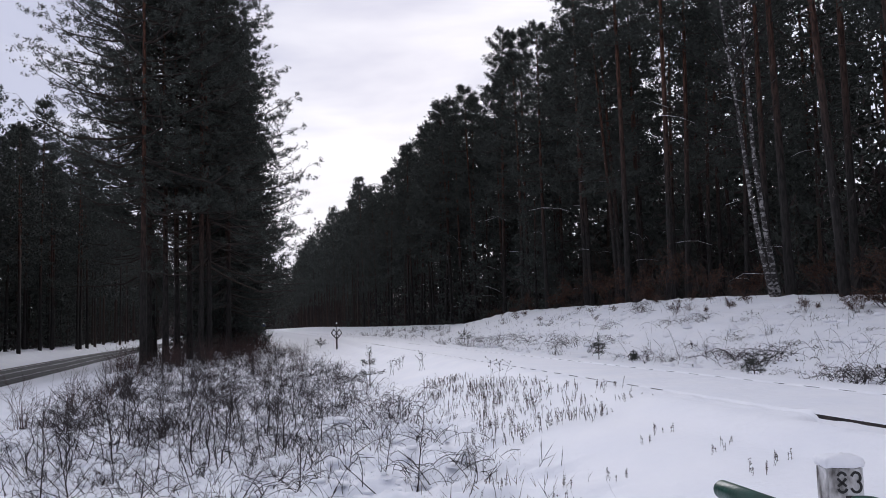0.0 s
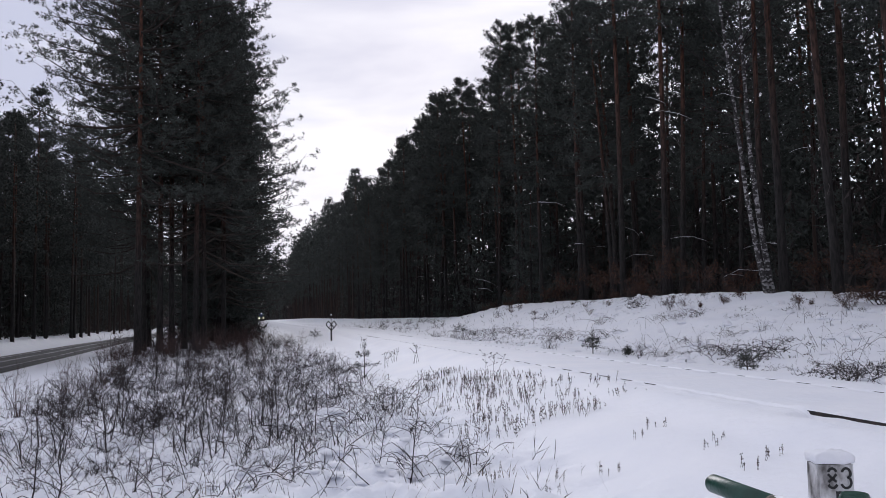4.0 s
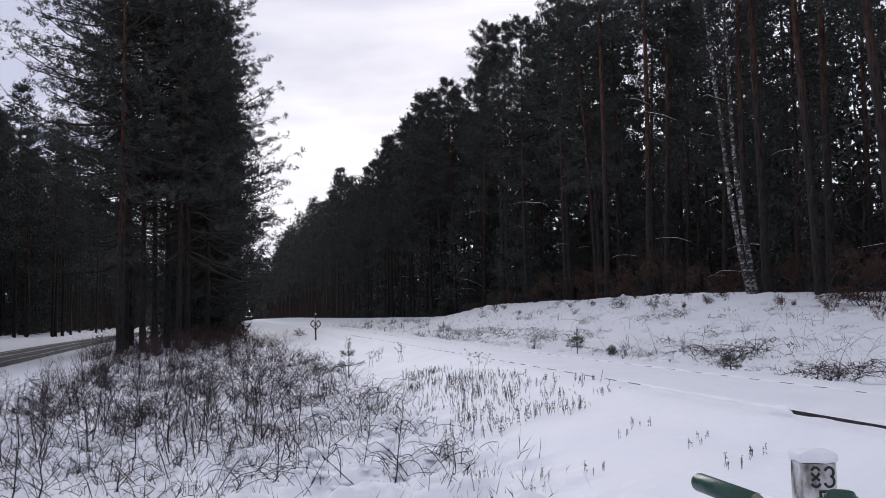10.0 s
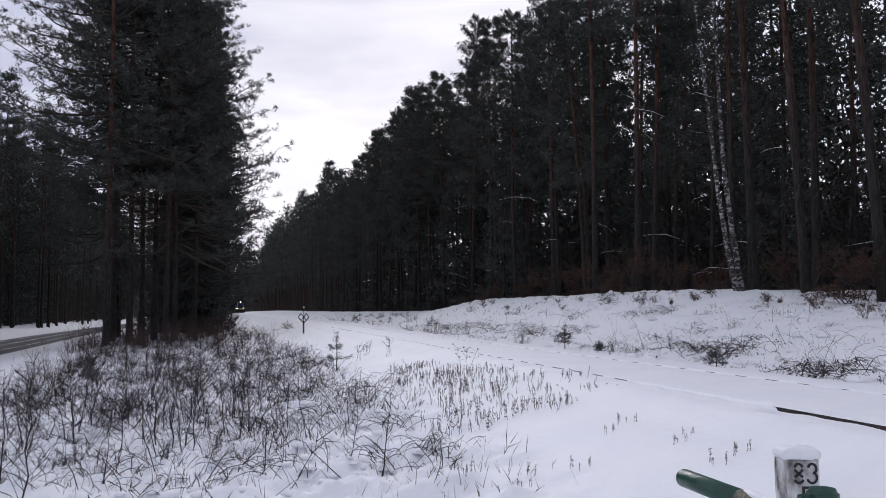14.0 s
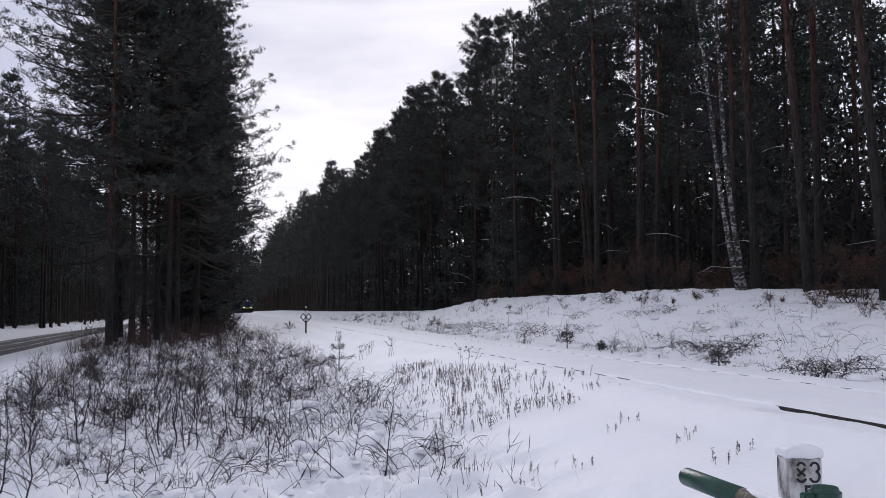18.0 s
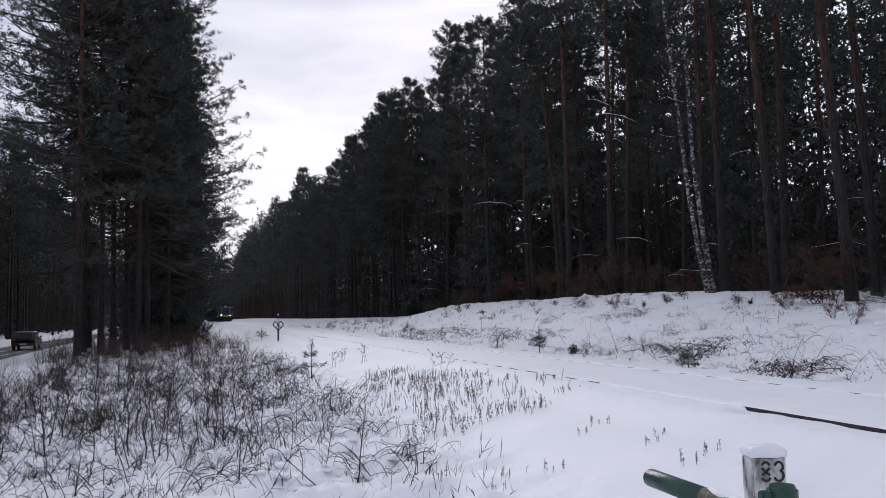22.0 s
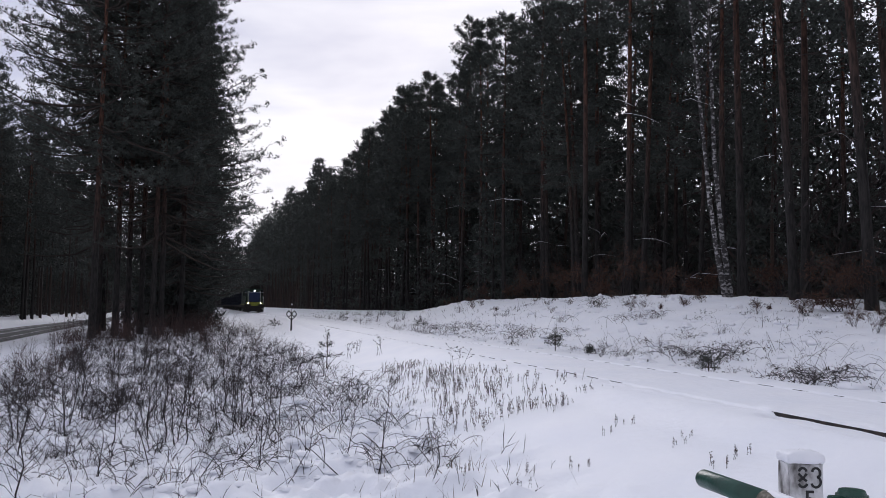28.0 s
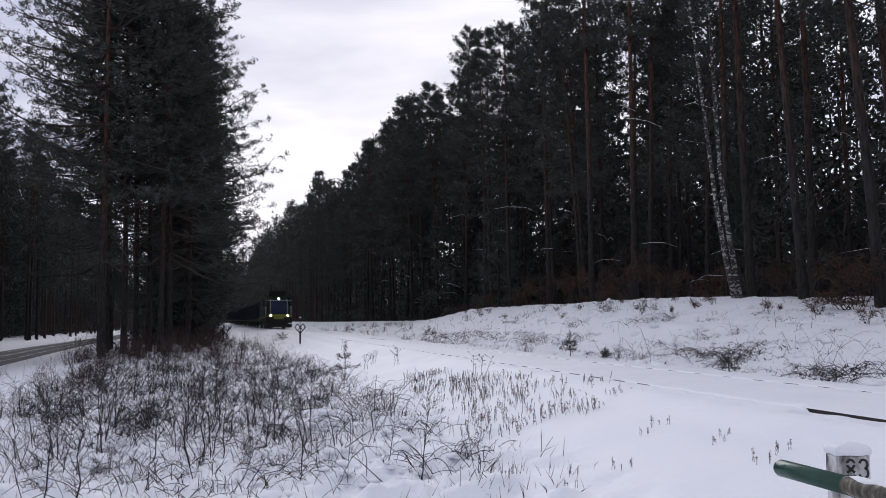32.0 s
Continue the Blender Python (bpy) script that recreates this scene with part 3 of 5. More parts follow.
def roadside_row():
    """Pines that go on along the strip behind the clump."""
    rng = random.Random(5)
    y = 64
    while y < 330:
        for _ in range(3):
            x = row_edge(y) + rng.uniform(0, 2.6)
            m = stand(x, y, rng.uniform(0, 360), rng.uniform(0.75, 1.0))
            k = rng.randrange(3)
            if y < 110:
                make_tree(FAR[k], "dark pine in the row beside the railway", "pine tree", m, "pines beside the railway")
            else:
                into_woods(FAR_TRIS[k], m)
        if rng.random() < 0.7:
            into_woods(YOUNG_TRIS[rng.randrange(2)], stand(row_edge(y) + rng.uniform(0.5, 2.5), y + 2, rng.uniform(0, 360), rng.uniform(0.5, 0.8)))
        y += rng.uniform(4, 7)


def line_side():
    """Woods on the west side of the line, where it has begun to turn away."""
    rng = random.Random(16)
    y = 112.0
    while y < 400:
        for k in range(2):
            x = min(max(row_edge(y) + 2.0, RAIL_X + float(bend(y)) - rng.uniform(5.0, 12.0)), -2.1 - 0.0149 * y - 2.5 * rng.random())
            into_woods(FAR_TRIS[rng.randrange(3)], stand(x, y, rng.uniform(0, 360), rng.uniform(0.75, 1.0)))
        into_woods(YOUNG_TRIS[rng.randrange(2)], stand(min(RAIL_X + float(bend(y)) - rng.uniform(5.2, 9.0), -3.6 - 0.0149 * y), y + 1.5, rng.uniform(0, 360), rng.uniform(0.5, 0.9)))
        y += rng.uniform(3, 5)


def behind_clump():
    rng = random.Random(6)
    for i in range(9):
        y = 62 + 5.0 * i
        x = row_edge(y) + rng.uniform(0.2, 1.8)
        make_tree(FAR[i % 3], "dark pine in the row beside the railway", "pine tree", stand(x, y, rng.uniform(0, 360), rng.uniform(0.8, 1.05)), "pines beside the railway")
    for i in range(16):
        y = 60 + 3.4 * i
        x = row_edge(y) + rng.uniform(-0.5, 1.6)
        make_tree(YOUNG[i % 2], "dark young spruce in the row beside the railway", "spruce tree", stand(x, y, rng.uniform(0, 360), rng.uniform(0.9, 1.3)), "young spruces", "spruce_tree", SPRUCE)
    for x, y, k, s in ((-4.0, 60, 0, 1.0), (-3.2, 68, 0, 1.15), (-3.6, 64, 1, 0.8), (-3.9, 77, 0, 1.1)):
        make_tree(BESIDE[k], "dark spruce closing the gap beside the clump of pines", "spruce tree", stand(x, y, 60 * k + y, s), "young spruces", "spruce_tree", SPRUCE)
    for i in range(26):
        y = 60 + 6 * i
        x = rng.uniform(-10, -6.0) + float(bend(y))
        into_woods(YOUNG_TRIS[i % 2], stand(x, y, rng.uniform(0, 360), rng.uniform(0.5, 0.9)))


def edge_size(y):
    """Trees stand lower at the near edge of the forest than farther along it."""
    return float(np.interp(y, (20, 40, 55, 80, 110, 150, 300), (0.80, 0.82, 0.875, 0.93, 0.965, 1.04, 1.12)))


def right_forest():
    rng = random.Random(8)
    # the edge trees that stand out
    named = [(15.05, 17.0, 0, 0.95, (0, -2.6)), (15.3, 22.6, 1, 0.9, (0, -3.2)), (17.1, 22.0, 3, 0.9, (0, -0.5)), (14.9, 38.6, 1, 0.86, (0, -1.6)), (14.6, 29.0, 3, 0.85, (0, -0.8)),
             (13.6, 13.8, 1, 0.9, (0, -1)), (15.9, 15.2, 3, 0.9, (0, -2)), (17.3, 18.6, 0, 0.92, (0, -1.2)), (14.3, 47.5, 2, 0.86, (0, -1))]
    placed = []
    for x, y, k, s, tilt in named:
        placed.append((x, y))
        make_tree(MID[k], "tall pine with a bare orange-brown trunk at the forest edge", "pine tree", stand(x, y, 40 * k, s, tilt), "pines of the forest")

    def free(x, y, d):
        return all((x - a) ** 2 + (y - b) ** 2 > d * d for a, b in placed)

    tries = things = 0
    while tries < 7500:
        tries += 1
        y = rng.uniform(4, 320) if rng.random() < 0.45 else rng.uniform(6, 95)
        deep = 36 if y < 100 else 14
        u = 14.0 + rng.uniform(0, 1) ** 1.1 * deep
        if u > y * 1.15 + 8 or (u - 14.4) ** 2 + (y - 21.6) ** 2 < 3:
            continue
        x = u + float(bend(y))
        if not free(x, y, 2.2 if u < 18 else 3.3 if u < 24 else 4.1):
            continue
        placed.append((x, y))
        front = u < 19
        s = rng.uniform(0.9, 1.1) * (edge_size(y) if u < 22 else max(0.92, edge_size(y)))
        m = stand(x, y, rng.uniform(0, 360), s, (rng.uniform(-1.8, 1.8), rng.uniform(-2.5, 1.0)))
        if front and y < 66:
            make_tree(rng.choice(MID), "tall dark pine with a bare reddish trunk at the forest edge", "pine tree", m, "pines of the forest")
        elif front and y < 130 or u < 26 and y < 45:
            make_tree(rng.choice(FAR), "tall dark pine standing in the forest", "pine tree", m, "pines of the forest")
        else:
            into_woods(FAR_TRIS[rng.randrange(3)], m, deep=u > 22 and (y > 40 or u > 30))
    # young spruces that close the edge down to the ground
    for i in range(44):
        y = 46 + i * 2.6 + rng.uniform(-1, 1)
        if y > 63 and i % 3:
            continue
        x = rng.uniform(14.2, 17.5) + float(bend(y))
        m = stand(x, y, rng.uniform(0, 360), rng.uniform(0.6, 1.0))
        if y < 75:
            make_tree(YOUNG[i % 2], "dark young spruce with branches down to the snow", "spruce tree", m, "young spruces", "spruce_tree", SPRUCE)
        else:
            into_woods(YOUNG_TRIS[i % 2], m)
    # woods that close the far end, where the line has turned away
    for i in range(300):
        y = rng.uniform(405, 520)
        x = rng.uniform(-70, 75) + float(bend(y))
        if abs(x - 4.87 - float(bend(y))) > 7:
            into_woods(FAR_TRIS[i % 3], stand(x, y, rng.uniform(0, 360), rng.uniform(1.1, 1.4)))
    for i in range(170):
        y = rng.uniform(385, 520)
        x = rng.uniform(-75, 60) + float(bend(y))
        if abs(x - RAIL_X - float(bend(y))) > 8:
            into_woods(YOUNG_TRIS[i % 2], stand(x, y, rng.uniform(0, 360), rng.uniform(1.2, 1.8)))
    for i in range(70):
        y = rng.uniform(545, 610)
        into_woods(YOUNG_TRIS[i % 2], stand(rng.uniform(-16, 26) + float(bend(y)), y, rng.uniform(0, 360), rng.uniform(1.3, 2.2)))
    for i in range(75):
        y = rng.uniform(9, 70)
        u = rng.uniform(19, 30)
        if u < y * 1.1 + 6:
            into_woods(YOUNG_TRIS[i % 2], stand(u, y, rng.uniform(0, 360), rng.uniform(0.35, 0.75)))


def left_forest():
    rng = random.Random(9)
    placed = []
    tries = 0
    while tries < 1700:
        tries += 1
        y = rng.uniform(30, 230)
        v = 6.8 + rng.random() * (28 if y < 120 else 14)
        x = -12.2 - 0.045 * y - v
        if -x > y * 0.62 + 8 or not all((x - a) ** 2 + (y - b) ** 2 > 8.5 for a, b in placed):
            continue
        placed.append((x, y))
        m = stand(x, y, rng.uniform(0, 360), rng.uniform(1.0, 1.2) if v < 15 else rng.uniform(0.9, 1.05))
        k = rng.randrange(3)
        if v < 13 and y < 110:
            make_tree(FAR[k], "dark pine in the forest across the road", "pine tree", m, "pines across the road")
        else:
            into_woods(FAR_TRIS[k], m, deep=v > 14)
    for i in range(60):
        y = rng.uniform(45, 160)
        into_woods(YOUNG_TRIS[i % 2], stand(-12.2 - 0.045 * y - rng.uniform(9, 22), y, rng.uniform(0, 360), rng.uniform(0.4, 0.9)))


def thicket():
    """The tangle of twigs and young growth that closes the view between the trunks."""
    rng = np.random.default_rng(77)
    out = []
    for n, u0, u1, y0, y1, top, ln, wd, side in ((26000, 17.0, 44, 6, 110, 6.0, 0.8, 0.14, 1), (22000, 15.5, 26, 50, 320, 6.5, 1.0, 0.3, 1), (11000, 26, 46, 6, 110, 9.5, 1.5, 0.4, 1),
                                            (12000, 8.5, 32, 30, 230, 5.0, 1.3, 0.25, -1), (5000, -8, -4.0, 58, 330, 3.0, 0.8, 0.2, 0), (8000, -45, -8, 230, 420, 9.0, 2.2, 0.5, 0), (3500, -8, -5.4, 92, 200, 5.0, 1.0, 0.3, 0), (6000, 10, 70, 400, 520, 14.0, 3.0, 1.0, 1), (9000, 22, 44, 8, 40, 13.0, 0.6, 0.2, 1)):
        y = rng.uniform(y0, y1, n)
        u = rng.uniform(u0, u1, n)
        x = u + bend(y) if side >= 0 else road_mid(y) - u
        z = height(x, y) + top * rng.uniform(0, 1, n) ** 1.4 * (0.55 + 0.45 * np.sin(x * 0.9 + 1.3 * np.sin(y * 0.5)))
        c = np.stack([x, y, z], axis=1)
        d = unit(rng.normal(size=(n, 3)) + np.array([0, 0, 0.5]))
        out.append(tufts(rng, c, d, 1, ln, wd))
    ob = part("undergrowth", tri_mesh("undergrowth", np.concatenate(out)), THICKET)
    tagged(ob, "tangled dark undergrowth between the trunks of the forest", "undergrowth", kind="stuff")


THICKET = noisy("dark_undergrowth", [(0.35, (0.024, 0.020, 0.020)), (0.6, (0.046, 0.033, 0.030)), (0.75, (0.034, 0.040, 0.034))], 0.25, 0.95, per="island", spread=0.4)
lone_pines()
roadside_row()
behind_clump()
line_side()
right_forest()
left_forest()
thicket()
woods = empty("far_woods", "dense dark pine woods reaching into the distance", "woods", kind="stuff")
tagged(part("trunks", tri_mesh("trunks", np.concatenate(WOODS["trunks"])), BARK_FAR, woods), kind="stuff")
tagged(part("crowns", tri_mesh("crowns", np.concatenate(WOODS["crowns"])), NEEDLE, woods), kind="stuff")

# ---- birches ----


def birch(pts, r0, seed, trunk_parent):
    rng = np.random.default_rng(seed)
    tb = Tubes(9)
    n = len(pts)
    tb.add(pts, [r0 * (1.2 if i == 0 else 1) * (1 - 0.8 * i / (n - 1)) for i in range(n)])
    part("trunk", tb.mesh("trunk"), BIRCH, trunk_parent)
    br = Tubes(3)
    pts = [np.array(p, dtype=float) for p in pts]
    for b in range(26):
        k = rng.uniform(0.35, 0.98) * (n - 1)
        i = int(k)
        o = pts[i] + (pts[min(i + 1, n - 1)] - pts[i]) * (k - i)
        az = rng.uniform(0, 6.283)
        d = np.array([math.cos(az), math.sin(az), rng.uniform(0.5, 1.3)])
        ln = rng.uniform(0.8, 2.4)
        e = o + d * ln * 0.6
        br.add([o, e, e + d * ln * 0.4 + np.array([0, 0, -0.25])], [0.02, 0.012, 0.004])
        for t in range(4):
            q = o + (e - o) * rng.uniform(0.4, 1)
            br.add([q, q + unit(d + rng.normal(size=3)) * rng.uniform(0.3, 0.9)], [0.006, 0.002])
    tagged(part("branching", br.mesh("branching"), TWIG, trunk_parent), kind="stuff")


def build_birches():
    for pts, seed in (([(14.19, 21.75, 1.85), (13.92, 21.8, 3.31), (13.67, 21.8, 5.02), (13.48, 21.8, 6.94), (13.3, 21.8, 8.87), (13.09, 21.8, 10.82), (12.9, 21.8, 13.5), (12.8, 21.9, 16)], 1),
                      ([(14.44, 21.9, 1.85), (14.11, 21.9, 4.27), (13.92, 21.9, 6.19), (13.87, 21.9, 7.73), (13.83, 21.9, 9.88), (13.78, 21.9, 11.0), (13.75, 21.9, 14), (13.7, 21.9, 17)], 2)):
        t = empty("birch_tree", "slender leaning birch with white black-marked bark", "birch tree", "pair of birches", at=Matrix.Translation(pts[0]))
        birch([tuple(np.array(p) - np.array(pts[0])) for p in pts], 0.084, seed, t)


# ---- small plants ----


def shrub_mesh(seed, stems, h0, h1, wide, r=0.006, branch=4, wild=0.25):
    rng = np.random.default_rng(seed)
    tb = Tubes(3)
    for s in range(stems):
        az = rng.uniform(0, 6.283)
        o = np.array([math.cos(az), math.sin(az), 0]) * wide * 0.35 * rng.uniform(0, 1)
        o[2] = -0.05
        h = rng.uniform(h0, h1)
        out = np.array([math.cos(az), math.sin(az), 0]) * wide * rng.uniform(0.1, 0.8)
        p1 = o + out * 0.3 + np.array([0, 0, h * 0.4]) + rng.normal(size=3) * wild * 0.12
        p2 = o + out * 0.7 + np.array([0, 0, h * 0.75]) + rng.normal(size=3) * wild * 0.2
        p3 = o + out + np.array([0, 0, h]) + rng.normal(size=3) * wild * 0.3
        k = rng.uniform(0.6, 1.2) * r
        tb.add([o, p1, p2, p3], [k, k * 0.8, k * 0.6, k * 0.35])
        for b in range(branch):
            a, c = ((p1, p2), (p2, p3), (o, p1))[rng.integers(0, 3) if b else 0]
            q = a + (c - a) * rng.uniform(0.1, 0.95)
            d = unit(unit(c - a) * 0.8 + rng.normal(size=3) * 0.6)
            ln = h * rng.uniform(0.12, 0.42)
            e = q + d * ln
            tb.add([q, e], [k * 0.6, k * 0.28])
            if rng.random() < 0.6:
                m = q + d * ln * 0.5
                tb.add([m, m + unit(d + rng.normal(size=3) * 0.7) * ln * 0.5], [k * 0.4, k * 0.22])
    return tb.mesh("stems")


def sapling_mesh(seed, h, r=0.010, branch=16, reach=0.35, bend_=0.10):
    rng = np.random.default_rng(seed)
    tb = Tubes(4)
    n = 7
    az = rng.uniform(0, 6.283)
    pts = [np.array([math.cos(az) * bend_ * math.sin(2.2 * i / n) + rng.normal() * 0.015, math.sin(az) * bend_ * math.sin(2.0 * i / n) + rng.normal() * 0.015, h * i / (n - 1) - 0.06]) for i in range(n)]
    tb.add(pts, [r * (1 - 0.8 * i / (n - 1)) for i in range(n)])
    for b in range(branch):
        k = rng.uniform(1.3, n - 1.05)
        i = int(k)
        q = pts[i] + (pts[i + 1] - pts[i]) * (k - i)
        a = rng.uniform(0, 6.283)
        d = np.array([math.cos(a), math.sin(a), rng.uniform(0.4, 1.3)])
        ln = reach * h * rng.uniform(0.3, 1.0) * (1.1 - 0.5 * k / n)
        e = q + d * ln * 0.7
        f = e + (d + np.array([0, 0, 0.5])) * ln * 0.3
        tb.add([q, e, f], [r * 0.34, r * 0.26, r * 0.15], 3)
        for t in range(3):
            w = q + (e - q) * rng.uniform(0.3, 1)
            tb.add([w, w + unit(d + rng.normal(size=3) * 0.8) * ln * rng.uniform(0.2, 0.5)], [r * 0.25, r * 0.13], 3)
    return tb.mesh("stem")


def bramble_mesh(seed, arcs, reach, r=0.004, up=0.35):
    """Long canes that arch over and come down again."""
    rng = np.random.default_rng(seed)
    tb = Tubes(3)
    for s in range(arcs):
        az = rng.uniform(0, 6.283)
        o = rng.normal(size=3) * 0.18
        o[2] = -0.03
        ln = reach * rng.uniform(0.5, 1.2)
        h = up * rng.uniform(0.4, 1.2)
        d = np.array([math.cos(az), math.sin(az), 0])
        w = np.array([-d[1], d[0], 0]) * rng.normal() * 0.12
        end = rng.uniform(0.7, 1.0)
        pts = [o + d * ln * t + w * math.sin(3 * t) + np.array([0, 0, h * math.sin(math.pi * t) ** 0.8]) for t in np.linspace(0, end, 8)]
        tb.add(pts, [r * (1 - 0.06 * i) for i in range(8)])
        for b in range(3):
            q = pts[rng.integers(2, 7)]
            tb.add([q, q + unit(d * 0.4 + rng.normal(size=3) + np.array([0, 0, 0.3])) * rng.uniform(0.06, 0.2)], [r * 0.6, r * 0.3])
    return tb.mesh("canes")


def weed_meshes(seed, stalks, h, wide):
    """Dead stalks, and the small dark heads along them."""
    rng = np.random.default_rng(seed)
    tb, tri = Tubes(3), []
    for s in range(stalks):
        o = np.array([rng.normal() * wide, rng.normal() * wide, -0.03])
        hh = h * rng.uniform(0.55, 1.15)
        lean = rng.normal(size=2) * 0.16 * hh
        top = o + np.array([lean[0], lean[1], hh])
        mid = (o + top) / 2 + rng.normal(size=3) * 0.012
        tb.add([o, mid, top], [0.0040, 0.0034, 0.0024])
        for b in range(rng.integers(8, 15)):
            k = rng.uniform(0.35, 1.0)
            c = o + (top - o) * k + rng.normal(size=3) * 0.008
            for _ in range(3):
                a = unit(rng.normal(size=3)) * 0.014
                d = unit(rng.normal(size=3)) * 0.0085
                tri.append((c - a * 0.7, c + a * 0.5 + d, c + a * 0.5 - d))
    return tb.mesh("stalks"), tri_mesh("seed_heads", np.array(tri))


def leafy_meshes(seed, h, wide, leaves, size):
    """A bush that keeps its dead leaves."""
    rng = np.random.default_rng(seed)
    tb, cs, ds = Tubes(3), [], []
    for s in range(9):
        az = rng.uniform(0, 6.283)
        o = np.array([rng.normal() * 0.12, rng.normal() * 0.12, -0.05])
        e = o + np.array([math.cos(az) * wide * rng.uniform(0.2, 0.9), math.sin(az) * wide * rng.uniform(0.2, 0.9), h * rng.uniform(0.6, 1.1)])
        m = (o + e) / 2 + np.array([0, 0, h * 0.1])
        tb.add([o, m, e], [0.016, 0.010, 0.004])
        for b in range(7):
            q = m + (e - m) * rng.uniform(-0.5, 1)
            d = unit(np.array([math.cos(az), math.sin(az), 0.1]) + rng.normal(size=3) * 0.7)
            f = q + d * wide * rng.uniform(0.2, 0.6)
            tb.add([q, f], [0.006, 0.002])
            for l in range(leaves):
                cs.append(q + (f - q) * rng.uniform(0.1, 1.1) + rng.normal(size=3) * 0.05)
                ds.append(d)
    return tb.mesh("stems"), tri_mesh("leaves", tufts(rng, np.array(cs), np.array(ds), 2, size, size * 0.6, up=-0.1))


def seedling_meshes(seed, h, wide, per=9, whorls=2, arms=4):
    """A very small pine: bristly leader, and a few arms that carry needles towards their ends."""
    rng = np.random.default_rng(seed)
    tb, cs, ds = Tubes(5), [], []
    tb.add([(0, 0, -0.05), (0.01, 0, h * 0.5), (0, 0.005, h * 0.95)], [0.012, 0.009, 0.005])
    for w in range(whorls):
        z = h * (0.30 + 0.28 * w / max(1, whorls - 1))
        for a in range(arms):
            az = a * 6.283 / arms + w * 0.8 + rng.normal() * 0.3
            ln = wide * (1.0 - 0.3 * w / max(1, whorls)) * rng.uniform(0.65, 1.2)
            d = np.array([math.cos(az), math.sin(az), rng.uniform(0.0, 0.25) + 0.45 * w / whorls])
            o = np.array([0, 0, z])
            e = o + d * ln
            tb.add([o, e, e + np.array([0, 0, 0.03])], [0.006, 0.005, 0.003])
            for k in np.linspace(0.5, 1.05, 5):
                cs.append(o + d * ln * k)
                ds.append(unit(d + np.array([0, 0, 0.4])))
    for k in np.linspace(0.70, 1.0, 8):
        cs.append(np.array([0, 0, h * k]))
        ds.append(np.array([0, 0, 1.0]))
    return tb.mesh("stem"), tri_mesh("needles", tufts(rng, np.array(cs), np.array(ds), per, 0.075, 0.014, up=0.1, loose=0.8))


def umbel_meshes(seed, stalks, h):
    """Tall dead stalks that branch at the top and carry dark round heads."""
    rng = np.random.default_rng(seed)
    tb, tri = Tubes(3), []
    for s in range(stalks):
        o = np.array([rng.normal() * 0.12, rng.normal() * 0.12, -0.03])
        hh = h * rng.uniform(0.7, 1.1)
        top = o + np.array([rng.normal() * 0.08, rng.normal() * 0.08, hh])
        tb.add([o, (o + top) / 2 + rng.normal(size=3) * 0.015, top], [0.005, 0.004, 0.003])
        ends = [top]
        for b in range(rng.integers(2, 5)):
            q = o + (top - o) * rng.uniform(0.55, 0.95)
            e = q + np.array([rng.normal() * 0.09, rng.normal() * 0.09, rng.uniform(0.05, 0.16)])
            tb.add([q, e], [0.003, 0.002])
            ends.append(e)
        for e in ends:
            for _ in range(14):
                a = unit(rng.normal(size=3)) * 0.024
                d = unit(rng.normal(size=3)) * 0.012
                tri.append((e - a * 0.4, e + a * 0.6 + d, e + a * 0.6 - d))
    return tb.mesh("stalks"), tri_mesh("seed_heads", np.array(tri))


SHRUBS = [shrub_mesh(100 + i, (17, 21, 19, 15, 22)[i], 0.22, (0.62, 0.8, 0.5, 0.95, 0.6)[i], (0.38, 0.45, 0.55, 0.32, 0.6)[i], 0.0060, 5, 0.5) for i in range(5)]
RED_SHRUBS = [shrub_mesh(120 + i, 26, 0.4, 1.25, 0.6, 0.006, 5, 0.4) for i in range(3)]
SAPLINGS = [sapling_mesh(130 + i, (1.0, 1.2, 0.85, 1.35, 0.95)[i], 0.0105, (20, 24, 18, 26, 28)[i], (0.3, 0.25, 0.4, 0.22, 0.45)[i]) for i in range(5)]
BRAMBLES = [bramble_mesh(140 + i, (9, 12, 14, 7)[i], (0.7, 0.9, 0.8, 0.6)[i], 0.0052, (0.22, 0.26, 0.24, 0.18)[i]) for i in range(4)]


def withered(seed, n, reach):
    """Dark leaves that cling low among the canes."""
    rng = np.random.default_rng(seed)
    c = np.stack([rng.normal(size=n) * reach * 0.45, rng.normal(size=n) * reach * 0.45, np.abs(rng.normal(size=n)) * 0.07 + 0.02], axis=1)
    return tri_mesh("leaves", tufts(rng, c, unit(rng.normal(size=(n, 3))), 3, 0.06, 0.04, up=0.0, loose=1.0))


BRAMBLE_LEAVES = [withered(145 + i, (9, 12, 14, 7)[i], (0.7, 0.9, 0.8, 0.6)[i]) for i in range(4)]
WITHERED = noisy("withered_leaves", [(0.35, (0.014, 0.016, 0.014)), (0.65, (0.045, 0.036, 0.028))], 6, 0.8, per="island", spread=0.4)
WEEDS = [weed_meshes(150 + i, (9, 13, 5, 10)[i], (0.27, 0.31, 0.22, 0.25)[i], (0.14, 0.22, 0.11, 0.18)[i]) for i in range(4)]
LEAFY = [leafy_meshes(160 + i, (1.6, 1.1, 2.1)[i], (0.9, 0.7, 1.2)[i], 9, 0.085) for i in range(3)]


def plant(name, label, category, group, meshes, materials, names, at):
    if len(meshes) == 1:
        t = tagged(part(name, meshes[0], materials[0]), label, category, group)
        t.matrix_basis = at
        return t
    t = empty(name, label, category, group, at=at)
    for me, ma, n in zip(meshes, materials, names):
        tagged(part(n, me, ma, t), kind="stuff")
    return t


